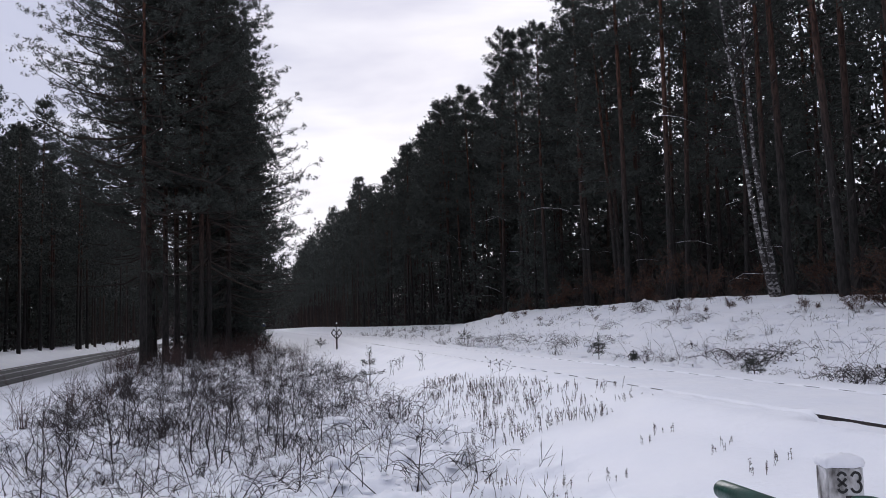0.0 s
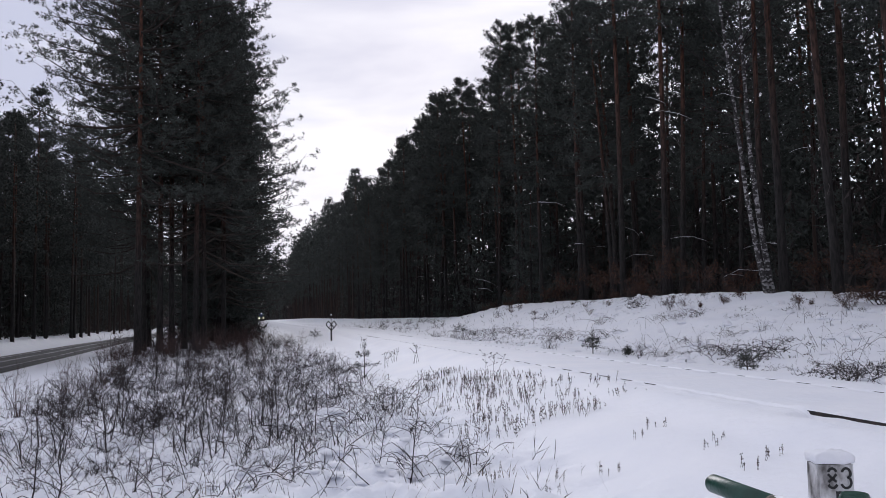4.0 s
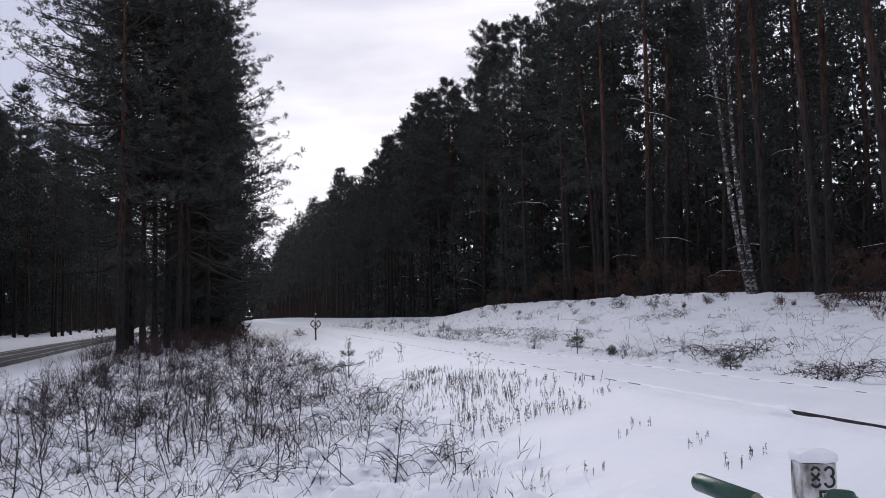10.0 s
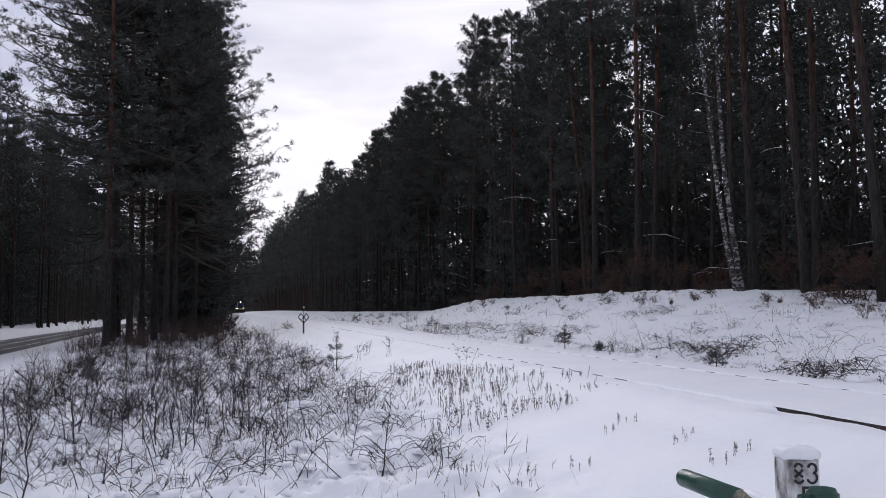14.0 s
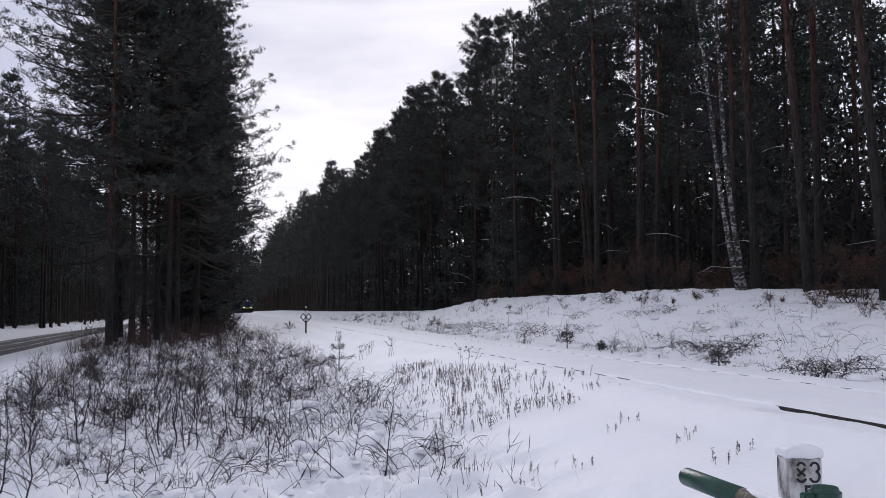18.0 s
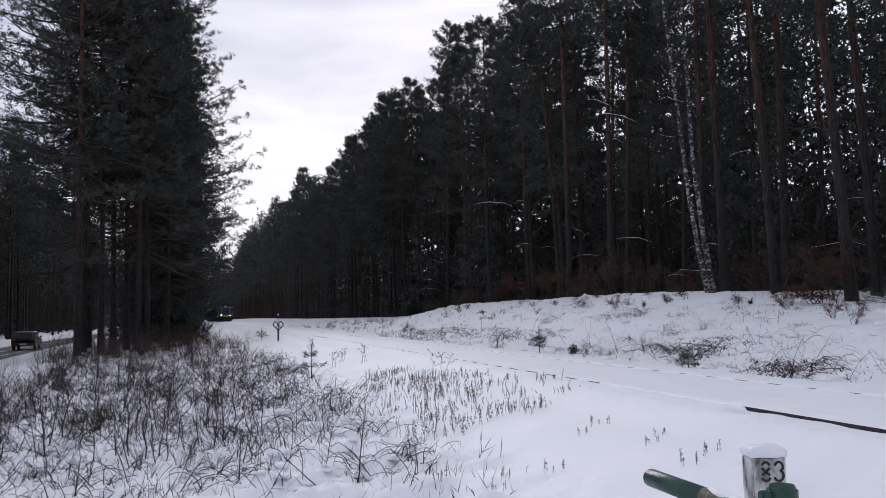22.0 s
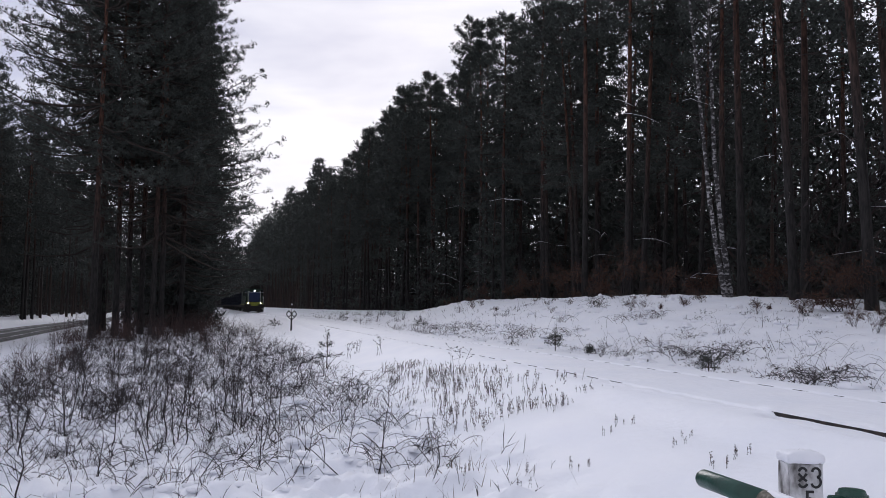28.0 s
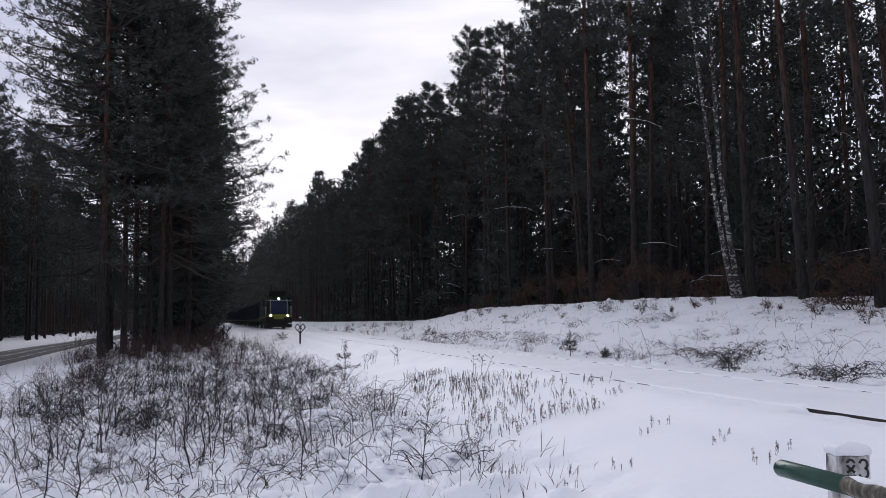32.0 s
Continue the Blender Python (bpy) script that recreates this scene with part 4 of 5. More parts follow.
def strip_left(y):
    """Where the brush of the verge ends towards the road."""
    return float(np.interp(y, (6, 14, 20, 24, 32, 40, 60), (-3.3, -3.6, -4.2, -4.5, -5.2, -6.1, -8.0)))


def build_strip():
    rng = random.Random(31)
    for i in range(140):
        y = 8.2 + 30 * rng.random() ** 1.15
        u = rng.uniform(strip_left(y), 1.9) if y > 9 else rng.uniform(-4, 1.2)
        k = rng.randrange(5)
        s = rng.uniform(0.4, 0.85) * (0.7 if y < 10 or y > 16 or u < -1.9 else 1.0)
        plant("shrub", "leafless brown shrub with thin tangled stems rising from snow", "shrub", "bare shrubs on the verge", (SHRUBS[k],), (TWIG,), ("stems",),
              pose(u, y, z_at(u, y) - 0.02, rng.uniform(-16, 16), rng.uniform(-16, 16), rng.uniform(0, 360)) @ Matrix.Diagonal((s * 1.15, s * 1.15, s * 0.85, 1)))
    for i in range(46):
        y = rng.uniform(24, 66)
        u = rng.uniform(strip_left(y), 1.2 - 0.012 * y)
        if i % 2:
            y, u = rng.uniform(38, 72), rng.uniform(-5.5, -0.3)
        x = u + float(bend(y))
        k = rng.randrange(3)
        plant("shrub", "tall reddish-brown leafless shrub beside the railway", "shrub", "reddish shrubs on the verge", (RED_SHRUBS[k],), (RED_TWIG,), ("stems",),
              pose(x, y, z_at(x, y) - 0.02, 0, 0, rng.uniform(0, 360)) @ Matrix.Scale(rng.uniform(0.45, 0.85), 4))
    for i in range(30):
        y = 13 + 29 * rng.random()
        x = strip_left(y) + rng.uniform(-0.3, 0.7) if i % 3 else rng.uniform(-5.0, -1.0)
        y = y if i % 3 else rng.uniform(36, 43)
        plant("shrub", "dense dark brown leafless shrub at the edge of the verge", "shrub", "shrubs at the edge of the verge", (RED_SHRUBS[i % 3] if i % 2 else SHRUBS[i % 5],), (TWIG,), ("stems",),
              pose(x, y, z_at(x, y) - 0.02, 0, 0, 47 * i) @ Matrix.Scale(rng.uniform(0.5, 0.9), 4))
    for i in range(9):
        y = 44 + 2.4 * i
        x = rng.uniform(-3.0, -1.2)
        plant("shrub", "tall reddish-brown leafless shrub beside the railway", "shrub", "reddish shrubs on the verge", (RED_SHRUBS[i % 3],), (RED_TWIG,), ("stems",),
              pose(x, y, z_at(x, y) - 0.02, 0, 0, 47 * i) @ Matrix.Scale(rng.uniform(0.9, 1.3), 4))
    for i in range(14):
        y = 64 + 3.4 * i
        x = rng.uniform(-3.4, -0.6) + float(bend(y))
        plant("shrub", "tall brown leafless shrub under the trees beside the railway", "shrub", "reddish shrubs on the verge", (RED_SHRUBS[i % 3],), (RED_TWIG,), ("stems",),
              pose(x, y, z_at(x, y) - 0.02, 0, 0, 47 * i) @ Matrix.Scale(rng.uniform(1.1, 1.6), 4))
    for i in range(22):
        y = rng.uniform(36.5, 43.5)
        x = rng.uniform(-7.2, -2.6)
        plant("shrub", "dark brown leafless shrub in front of the clump of pines", "shrub", "shrubs at the edge of the verge", (RED_SHRUBS[i % 3],), (RED_TWIG if i % 3 == 0 else TWIG,), ("stems",),
              pose(x, y, z_at(x, y) - 0.02, 0, 0, 47 * i) @ Matrix.Scale(rng.uniform(0.7, 1.2), 4))
    spots = [(1.27, 7.15, 1, 0.74), (1.75, 7.0, 2, 0.5), (1.05, 7.5, 0, 0.55), (0.19, 10.3, 3, 0.85), (-1.45, 6.9, 3, 0.95), (-1.8, 7.6, 0, 0.8), (0.5, 10.4, 1, 0.8), (-1.1, 9.1, 2, 0.9), (-0.1, 10.6, 3, 0.75), (0.65, 10.9, 0, 0.9),
             (-2.6, 11.5, 1, 1.0), (-3.2, 12.5, 3, 1.0)]
    for i in range(16):
        spots.append((-0.75 + rng.gauss(0, 0.45), 11.2 + rng.gauss(0, 0.7), (1, 3)[i % 2], rng.uniform(0.6, 1.0)))
    for i in range(58):
        y = 8.5 + 26 * rng.random() ** 1.2
        spots.append((rng.uniform(strip_left(y), 0.1), y, rng.randrange(5), rng.uniform(0.6, 1.15)))
    for x, y, k, s in spots:
        s *= 0.62 if x < -1.9 and y < 17 else 0.9
        plant("sapling", "bare young tree shoot with fine upright twigs", "sapling", "saplings on the verge", (SAPLINGS[k],), (TWIG,), ("stem",),
              pose(x, y, z_at(x, y), rng.uniform(-6, 6), rng.uniform(-6, 6), rng.uniform(0, 360)) @ Matrix.Scale(s, 4))
    for i in range(50):
        y = rng.uniform(7.2, 15)
        u = rng.uniform(-4.2, 1.9)
        k = rng.randrange(4)
        plant("bramble", "arching bare bramble canes bowed down by snow", "bramble", "brambles on the verge", (BRAMBLES[k],), (TWIG,), ("canes",),
              pose(u, y, z_at(u, y), 0, 0, rng.uniform(0, 360)) @ Matrix.Scale(rng.uniform(0.4, 0.8) * (1.1 if y < 9 else 1.0), 4))


def build_weeds():
    rng = random.Random(32)
    spots = []
    for i in range(86):
        y = rng.uniform(8.0, 14.0)
        mid = 2.75 + 0.02 * (y - 9)
        spots.append((mid + rng.gauss(0, 0.36), y + rng.gauss(0, 0.2)))
    spots += [(3.05, 4.9), (3.25, 4.95), (3.15, 5.55), (3.3, 5.7), (3.2, 6.5), (3.0, 6.4), (2.2, 6.0), (2.0, 5.6), (2.5, 5.8), (1.8, 6.3), (3.4, 4.6)]
    for x, y in spots:
        k = rng.randrange(4) if y > 6.6 else 2
        plant("dead_weed", "clump of dry brown weed stalks with small seed heads", "weed", "dry weeds along the track bed", WEEDS[k], (SEED, SEED), ("stalk", "seed_head"),
              pose(x, y, z_at(x, y), 0, 0, rng.uniform(0, 360)) @ Matrix.Scale(rng.uniform(0.7, 1.1) * (0.60 if y > 6.6 else 0.42), 4))


    for x, y, k in ((2.5, 18.5, 0), (2.85, 19.4, 1), (3.1, 17.6, 0), (3.3, 12.2, 0)):
        plant("dead_weed", "tall dry weed with dark round seed heads", "weed", "tall dry weeds along the track bed", UMBELS[k], (TWIG, TWIG), ("stalk", "seed_head"),
              pose(x, y, z_at(x, y), 0, 0, rng.uniform(0, 360)) @ Matrix.Scale(rng.uniform(0.55, 0.75), 4))


UMBELS = [umbel_meshes(190 + i, (4, 6)[i], 0.5) for i in range(2)]


def build_bank():
    rng = random.Random(33)
    for x, y, k, s in ((7.6, 12.6, 2, 1.0), (8.1, 13.4, 1, 1.0), (8.6, 13.0, 2, 0.9), (7.0, 9.1, 2, 0.85), (7.6, 9.4, 1, 0.8), (8.2, 9.9, 0, 0.9), (8.5, 23.5, 2, 1.0), (9.0, 25, 1, 1.0), (8.2, 22, 0, 1.0),
                       (9.9, 20, 2, 0.7), (10.5, 19.4, 2, 0.7), (10.2, 19.7, 1, 0.6), (7.9, 13.8, 2, 0.8), (8.4, 12.7, 1, 0.9), (7.3, 9.0, 2, 0.7), (9.4, 16.0, 2, 0.6), (10.8, 23.5, 2, 0.8), (9.6, 23.0, 1, 0.9), (8.8, 21.2, 2, 0.9), (11.5, 24.8, 2, 0.7), (8.6, 30, 2, 1.1), (8.4, 32, 1, 1.1), (8.8, 16.5, 0, 0.9), (8.4, 27.5, 2, 1.0)):
        plant("bramble", "arching bramble canes with dark withered leaves in snow", "bramble", "brambles on the bank", (BRAMBLES[k], BRAMBLE_LEAVES[k]), (TWIG, WITHERED), ("cane", "foliage"),
              pose(x, y, z_at(x, y), 0, 0, rng.uniform(0, 360)) @ Matrix.Scale(s, 4))
    for i in range(56):
        y = 9 + 24 * rng.random()
        x = rng.uniform(7.0, min(12.6, y * 0.8))
        k = rng.randrange(4)
        plant("bramble", "few dark withered leaves of a snowed-in bramble", "bramble", "brambles on the bank", (BRAMBLES[3], BRAMBLE_LEAVES[k]), (TWIG, WITHERED), ("cane", "foliage"),
              pose(x, y, z_at(x, y), 0, 0, rng.uniform(0, 360)) @ Matrix.Scale(rng.uniform(0.3, 0.6), 4))
    for i in range(58):
        y = rng.uniform(8, 75)
        u = rng.uniform(6.9, 12.5)
        if u > y * 0.95 + 1:
            continue
        if y > 26:
            u = rng.uniform(6.8, 10.5)
        k = rng.randrange(5)
        x = u + float(bend(y))
        plant("shrub", "low leafless shrub poking through snow on the bank", "shrub", "low shrubs on the bank", (SHRUBS[k],), (TWIG,), ("stems",),
              pose(x, y, z_at(x, y) - 0.03, 0, 0, rng.uniform(0, 360)) @ Matrix.Scale(rng.uniform(0.3, 0.75), 4))
    for i, (x, y, s) in enumerate(((12.9, 43.5, 0.9), (13.2, 38, 1.1), (13.4, 36, 1.0), (13.0, 30.8, 1.15), (13.6, 29.2, 1.0), (13.3, 26.6, 1.1), (14.0, 25.2, 1.0), (13.5, 16.4, 1.2), (14.6, 17.2, 0.9), (15.5, 19, 1.0), (16, 26, 1.2), (15, 33, 1.2),
                                   (17, 23, 1.1), (12.3, 28.5, 0.45), (11.9, 26.2, 0.4))):
        flat, s = 0.4 if i == 7 else 1.0, s * 0.8
        plant("beech_bush", "young beech bush still holding its rust-brown leaves", "bush", "brown-leaved bushes at the forest edge", LEAFY[i % 3], (TWIG, LEAF), ("stem", "foliage"),
              pose(x, y, z_at(x, y), 0, 0, 77 * i) @ Matrix.Diagonal((s, s, s * flat, 1)))
    for i in range(46):
        y = 12.5 + 34 * rng.random() ** 1.3
        x = rng.uniform(10.2, 13.4) + float(bend(y))
        k = rng.randrange(3)
        plant("beech_bush", "low young beech still holding a few dark brown leaves", "bush", "low bushes on the bank", LEAFY[k], (TWIG, WITHERED if i % 3 else LEAF), ("stem", "foliage"),
              pose(x, y, z_at(x, y) - 0.03, 0, 0, rng.uniform(0, 360)) @ Matrix.Scale(rng.uniform(0.10, 0.26), 4))
    for i, (x, y, h, w, n) in enumerate(((1.97, 17.8, 0.78, 0.24, 2), (6.95, 17.3, 0.50, 0.18, 3), (6.5, 10.5, 0.24, 0.15, 2), (8.0, 35.7, 0.5, 0.3, 3), (2.2, 47.5, 0.6, 0.3, 3), (13.2, 13.9, 0.5, 0.4, 3),
                                         (7.2, 16.0, 0.15, 0.08, 2))):
        plant("pine_seedling", "tiny dark green pine seedling standing in the snow", "seedling", "pine seedlings", seedling_meshes(170 + i, h, w, whorls=n), (LIMB, NEEDLE), ("stem", "foliage"),
              pose(x, y, z_at(x, y), 0, 0, 50 * i))


def dry_grass():
    """Blades and short twigs that stick out of the snow."""
    rng = np.random.default_rng(34)
    out = []
    for n, u0, u1, y0, y1, h in ((9000, -7, 2.3, 6, 40, 0.16), (5000, -9, 1.0, 30, 80, 0.35), (2500, 6.8, 12.8, 8, 60, 0.10), (1600, 6.6, 10.0, 25, 110, 0.18), (2500, 13.2, 18, 10, 60, 0.4)):
        y = y0 + (y1 - y0) * rng.uniform(0, 1, n) ** 1.3
        u = rng.uniform(u0, u1, n)
        clump = np.sin(u * 2.3 + 3 * np.sin(y * 0.7)) + np.sin(y * 1.9 + 2 * np.sin(u * 1.3))
        keep = clump > (0.2 if u1 < 3 else 0.7)
        if u1 < 3:
            keep &= u > np.interp(y, (6, 14, 20, 24, 32, 40, 60), (-3.3, -3.6, -4.2, -4.5, -5.2, -6.1, -8.0)) - 0.3
        y, u = y[keep], u[keep]
        x = u + bend(y)
        z = np.array([z_at(a, b) for a, b in zip(x, y)]) - 0.02
        m = len(x)
        base = np.stack([x, y, z], axis=1)
        d = unit(np.stack([rng.normal(size=m) * 0.5, rng.normal(size=m) * 0.5, np.ones(m)], axis=1))
        side = unit(np.cross(d, rng.normal(size=(m, 3)))) * 0.0035
        ln = h * rng.uniform(0.4, 1.3, (m, 1))
        out.append(np.stack([base - side, base + side, base + d * ln], axis=1))
    ob = part("dry_grass", tri_mesh("dry_grass", np.concatenate(out)), DRY)
    tagged(ob, "dry grass blades poking out of the snow", "grass", kind="stuff")


def brushwood():
    """Fine dead shoots standing and leaning all over the verge."""
    rng = np.random.default_rng(36)
    out = []
    for n, u0, u1, y0, y1, h, w in ((8500, -7, 2.0, 7.2, 30, 0.28, 0.006), (5500, -8.5, 1.2, 24, 62, 0.42, 0.009), (1700, 6.8, 12.5, 8, 34, 0.16, 0.005), (1900, 6.7, 10.5, 28, 100, 0.26, 0.010), (1500, -3.5, 2.4, 5.4, 9.0, 0.22, 0.0045)):
        y = y0 + (y1 - y0) * rng.uniform(0, 1, n) ** 1.2
        u = rng.uniform(u0, u1, n)
        clump = np.sin(u * 1.7 + 2.5 * np.sin(y * 0.9)) + np.sin(y * 1.3 + 2.2 * np.sin(u * 1.9)) + rng.normal(size=n) * 0.5
        keep = clump > (-0.1 if u1 < 3 else 0.7)
        if u1 < 3:
            keep &= u > np.interp(y, (6, 14, 20, 24, 32, 40, 60), (-3.3, -3.6, -4.2, -4.5, -5.2, -6.1, -8.0)) + rng.normal(size=n) * 0.25
            keep &= rng.uniform(0, 1, n) < 0.22 + 0.78 * np.clip((y - 8) / 4, 0, 1)
        y, u = y[keep], u[keep]
        x = u + bend(y)
        m = len(x)
        base = np.stack([x, y, np.array([z_at(a, b) for a, b in zip(x, y)]) - 0.02], axis=1)
        d = unit(np.stack([rng.normal(size=m) * 0.55, rng.normal(size=m) * 0.55, np.ones(m)], axis=1))
        ln = h * rng.uniform(0.3, 1.3, (m, 1))
        side = unit(np.cross(d, rng.normal(size=(m, 3)))) * w
        knee = base + d * ln * 0.55
        tip = knee + unit(d + rng.normal(size=(m, 3)) * 0.5) * ln * 0.5
        twig = knee + unit(d + rng.normal(size=(m, 3)) * 0.7) * ln * 0.4
        out.append(np.stack([base - side, base + side, knee], axis=1))
        out.append(np.stack([knee - side * 0.8 - d * 0.01, knee + side * 0.8 - d * 0.01, tip], axis=1))
        out.append(np.stack([knee - side * 0.7 - d * 0.05, knee + side * 0.7 - d * 0.05, twig], axis=1))
    ob = part("brushwood", tri_mesh("brushwood", np.concatenate(out)), TWIG)
    tagged(ob, "fine dead shoots and twigs standing thickly in the snow", "brushwood", kind="stuff")


def tangle():
    """Thin arching shoots that cross one another low over the snow."""
    rng = np.random.default_rng(37)
    out = []
    for n, u0, u1, y0, y1, ln0, w in ((6000, -5.5, 1.9, 6.8, 22, 0.62, 0.0052), (3200, -8.0, 1.5, 18, 46, 0.6, 0.0045), (600, 6.9, 11.5, 8, 30, 0.7, 0.0038)):
        y = y0 + (y1 - y0) * rng.uniform(0, 1, n) ** 1.15
        u = rng.uniform(u0, u1, n)
        clump = np.sin(u * 1.7 + 2.5 * np.sin(y * 0.9)) + np.sin(y * 1.3 + 2.2 * np.sin(u * 1.9)) + rng.normal(size=n) * 0.6
        keep = clump > (-0.35 if u1 < 3 else 0.8)
        if u1 < 3:
            keep &= u > np.interp(y, (6, 14, 20, 24, 32, 40, 60), (-3.3, -3.6, -4.2, -4.5, -5.2, -6.1, -8.0))
            keep &= rng.uniform(0, 1, n) < 0.22 + 0.78 * np.clip((y - 8.0) / 4, 0, 1)
        y, u = y[keep], u[keep]
        x = u + bend(y)
        m = len(x)
        base = np.stack([x, y, np.array([z_at(a, b) for a, b in zip(x, y)]) - 0.02], axis=1)
        az = rng.uniform(0, 6.283, m)
        ln = ln0 * rng.uniform(0.35, 1.2, m)
        rise_ = ln * rng.uniform(0.25, 0.9, m)
        d = np.stack([np.cos(az), np.sin(az), np.zeros(m)], axis=1)
        over = np.stack([-d[:, 1], d[:, 0], np.zeros(m)], axis=1) * rng.normal(size=(m, 1)) * 0.12
        end = rng.uniform(0.55, 0.95, m)
        pts = []
        for t in np.linspace(0, 1, 5):
            k = t * end
            p = base + d * (ln * k)[:, None] + over * math.sin(2.5 * t)
            p[:, 2] += rise_ * np.sin(math.pi * k) ** 0.85
            pts.append(p + rng.normal(size=(m, 3)) * 0.008)
        side = unit(np.cross(d, rng.normal(size=(m, 3)))) * w
        for i in range(4):
            a, b = pts[i], pts[i + 1]
            wa, wb = side * (1 - 0.17 * i), side * (0.83 - 0.17 * i)
            out.append(np.stack([a - wa, a + wa, b + wb], axis=1))
            out.append(np.stack([a - wa, b + wb, b - wb], axis=1))
    ob = part("tangled_shoots", tri_mesh("tangled_shoots", np.concatenate(out)), TWIG)
    tagged(ob, "thin bare shoots arching and crossing low over the snow", "brushwood", kind="stuff")


def snow_clumps():
    """Pads of snow held up by bent grass and twigs on the verge and the bank."""
    rng = np.random.default_rng(38)
    bm = bmesh.new()
    bmesh.ops.create_icosphere(bm, subdivisions=2, radius=1.0)
    ball = np.array([v.co for v in bm.verts])
    face = np.array([[v.index for v in f.verts] for f in bm.faces])
    bm.free()
    verts, faces = [], []
    for n, u0, u1, y0, y1, r0 in ((800, -4.2, 1.9, 6.4, 12, 0.05), (700, -5.5, 1.8, 11, 24, 0.075), (420, 6.9, 12.5, 8, 32, 0.10)):
        for i in range(n):
            y = y0 + (y1 - y0) * rng.uniform() ** 1.2
            u = rng.uniform(u0, u1)
            if u1 < 3 and u < strip_left(y) or u > y * 0.95 + 1:
                continue
            if math.sin(u * 1.9 + 2.1 * math.sin(y * 1.1)) + math.sin(y * 1.6 + 2.0 * math.sin(u * 1.4)) < -0.2:
                continue
            x = u + float(bend(y))
            r = r0 * rng.uniform(0.45, 1.25)
            k = rng.uniform(0, 50)
            jag = np.array([1 + 0.35 * noise.noise(Vector(p * 1.6) + Vector((k, 0, 0))) for p in ball])
            v = ball * jag[:, None] * np.array([r * rng.uniform(0.8, 1.5), r * rng.uniform(0.8, 1.5), r * rng.uniform(0.45, 0.75)])
            v[:, 2] = np.where(v[:, 2] < 0, v[:, 2] * 0.5, v[:, 2])
            faces.append(face + 42 * len(verts))
            verts.append(v + np.array([x, y, z_at(x, y) + r * (rng.uniform(0.0, 0.35) if u1 < 3 else rng.uniform(-0.15, 0.12))]))
    me = mesh_of("snow_pads", np.concatenate(verts), np.concatenate(faces).tolist(), True)
    tagged(part("snow_pads", me, SNOW_CAP), "small rounded pads of snow lying on bent grass", "snow", kind="stuff")


def snowy_branches():
    """Dead low boughs at the forest edge with a line of snow on top."""
    rng = np.random.default_rng(35)
    wood, cap = Tubes(4), Tubes(4)
    for i in range(120):
        y = rng.uniform(19, 80)
        u = rng.uniform(13.2, 19)
        if u > y * 1.05 + 1:
            continue
        x = u + float(bend(y))
        z = float(height(x, y)) + rng.uniform(0.6, 7.0)
        az = math.pi + rng.normal() * 0.9
        d = np.array([math.cos(az), math.sin(az), rng.uniform(-0.35, 0.25)])
        ln = rng.uniform(0.5, 1.5)
        o = np.array([x, y, z])
        pts = [o + d * ln * t + np.array([0, 0, 0.18 * ln * math.sin(2.4 * t)]) + rng.normal(size=3) * 0.03 for t in (0, 0.35, 0.7, 1.0)]
        wood.add(pts, [0.011, 0.008, 0.006, 0.003])
        if i % 3:
            cap.add([p + np.array([0, 0, 0.009]) for p in pts], [0.006, 0.006, 0.005, 0.002])
    t = empty("low_boughs", "dead lower boughs with lines of fresh snow on them", "boughs", kind="stuff")
    tagged(part("boughs", wood.mesh("boughs"), LIMB, t), kind="stuff")
    tagged(part("snow_lines", cap.mesh("snow_lines"), SNOW_CAP, t), kind="stuff")


build_birches()
brushwood()
tangle()
snow_clumps()
build_strip()
build_weeds()
build_bank()
dry_grass()
snowy_branches()

# ---- railway and road things ----
GREEN = noisy("green_gloss_paint", [(0.35, (0.008, 0.045, 0.032)), (0.7, (0.014, 0.07, 0.05))], 12, 0.35, bump=0.1, bump_scale=60)
OLD_WHITE = noisy("dirty_white_paint", [(0.40, (0.025, 0.026, 0.02)), (0.55, (0.11, 0.10, 0.075)), (0.74, (0.42, 0.41, 0.37))], 34, 0.8, stretch=(1, 1, 0.45), bump=0.3, bump_scale=50)
CONCRETE = noisy("whitewashed_concrete", [(0.34, (0.10, 0.095, 0.09)), (0.43, (0.40, 0.39, 0.39)), (0.54, (0.68, 0.68, 0.69))], 9, 0.9, stretch=(1, 1, 0.55), bump=0.5, bump_scale=45)
BLACK = mat("black_paint", (0.012, 0.012, 0.013), 0.6)
IRON = noisy("black_iron", [(0.4, (0.012, 0.012, 0.014)), (0.6, (0.03, 0.028, 0.028))], 20, 0.6)


def snow_lid(w, d, h, seed, n=12):
    """A rounded pad of snow on a flat top, uneven at the rim."""
    bm = bmesh.new()
    rings = []
    for k in range(5):
        f = k / 4
        r = (0.95, 1.0, 0.97, 0.85, 0.0)[k]
        z = h * math.sin(f * math.pi / 2)
        ring = []
        for i in range(4 * n):
            a = 2 * math.pi * i / (4 * n)
            c, s = math.cos(a), math.sin(a)
            q = max(abs(c), abs(s)) ** 0.92
            jit = 1 + 0.06 * noise.noise(Vector((c * 2, s * 2, seed + k)))
            ring.append(bm.verts.new((c / q * w / 2 * r * jit, s / q * d / 2 * r * jit, z + 0.008 * noise.noise(Vector((c * 3, s * 3, seed)))) if k < 4 else (c * 0.002, s * 0.002, h)))
        rings.append(ring)
    m = 4 * n
    for a, b in zip(rings, rings[1:]):
        for i in range(m):
            bm.faces.new((a[i], a[(i + 1) % m], b[(i + 1) % m], b[i]))
    bm.faces.new(rings[0][::-1])
    bm.faces.new(rings[-1])
    for f in bm.faces:
        f.smooth = True
    return bm


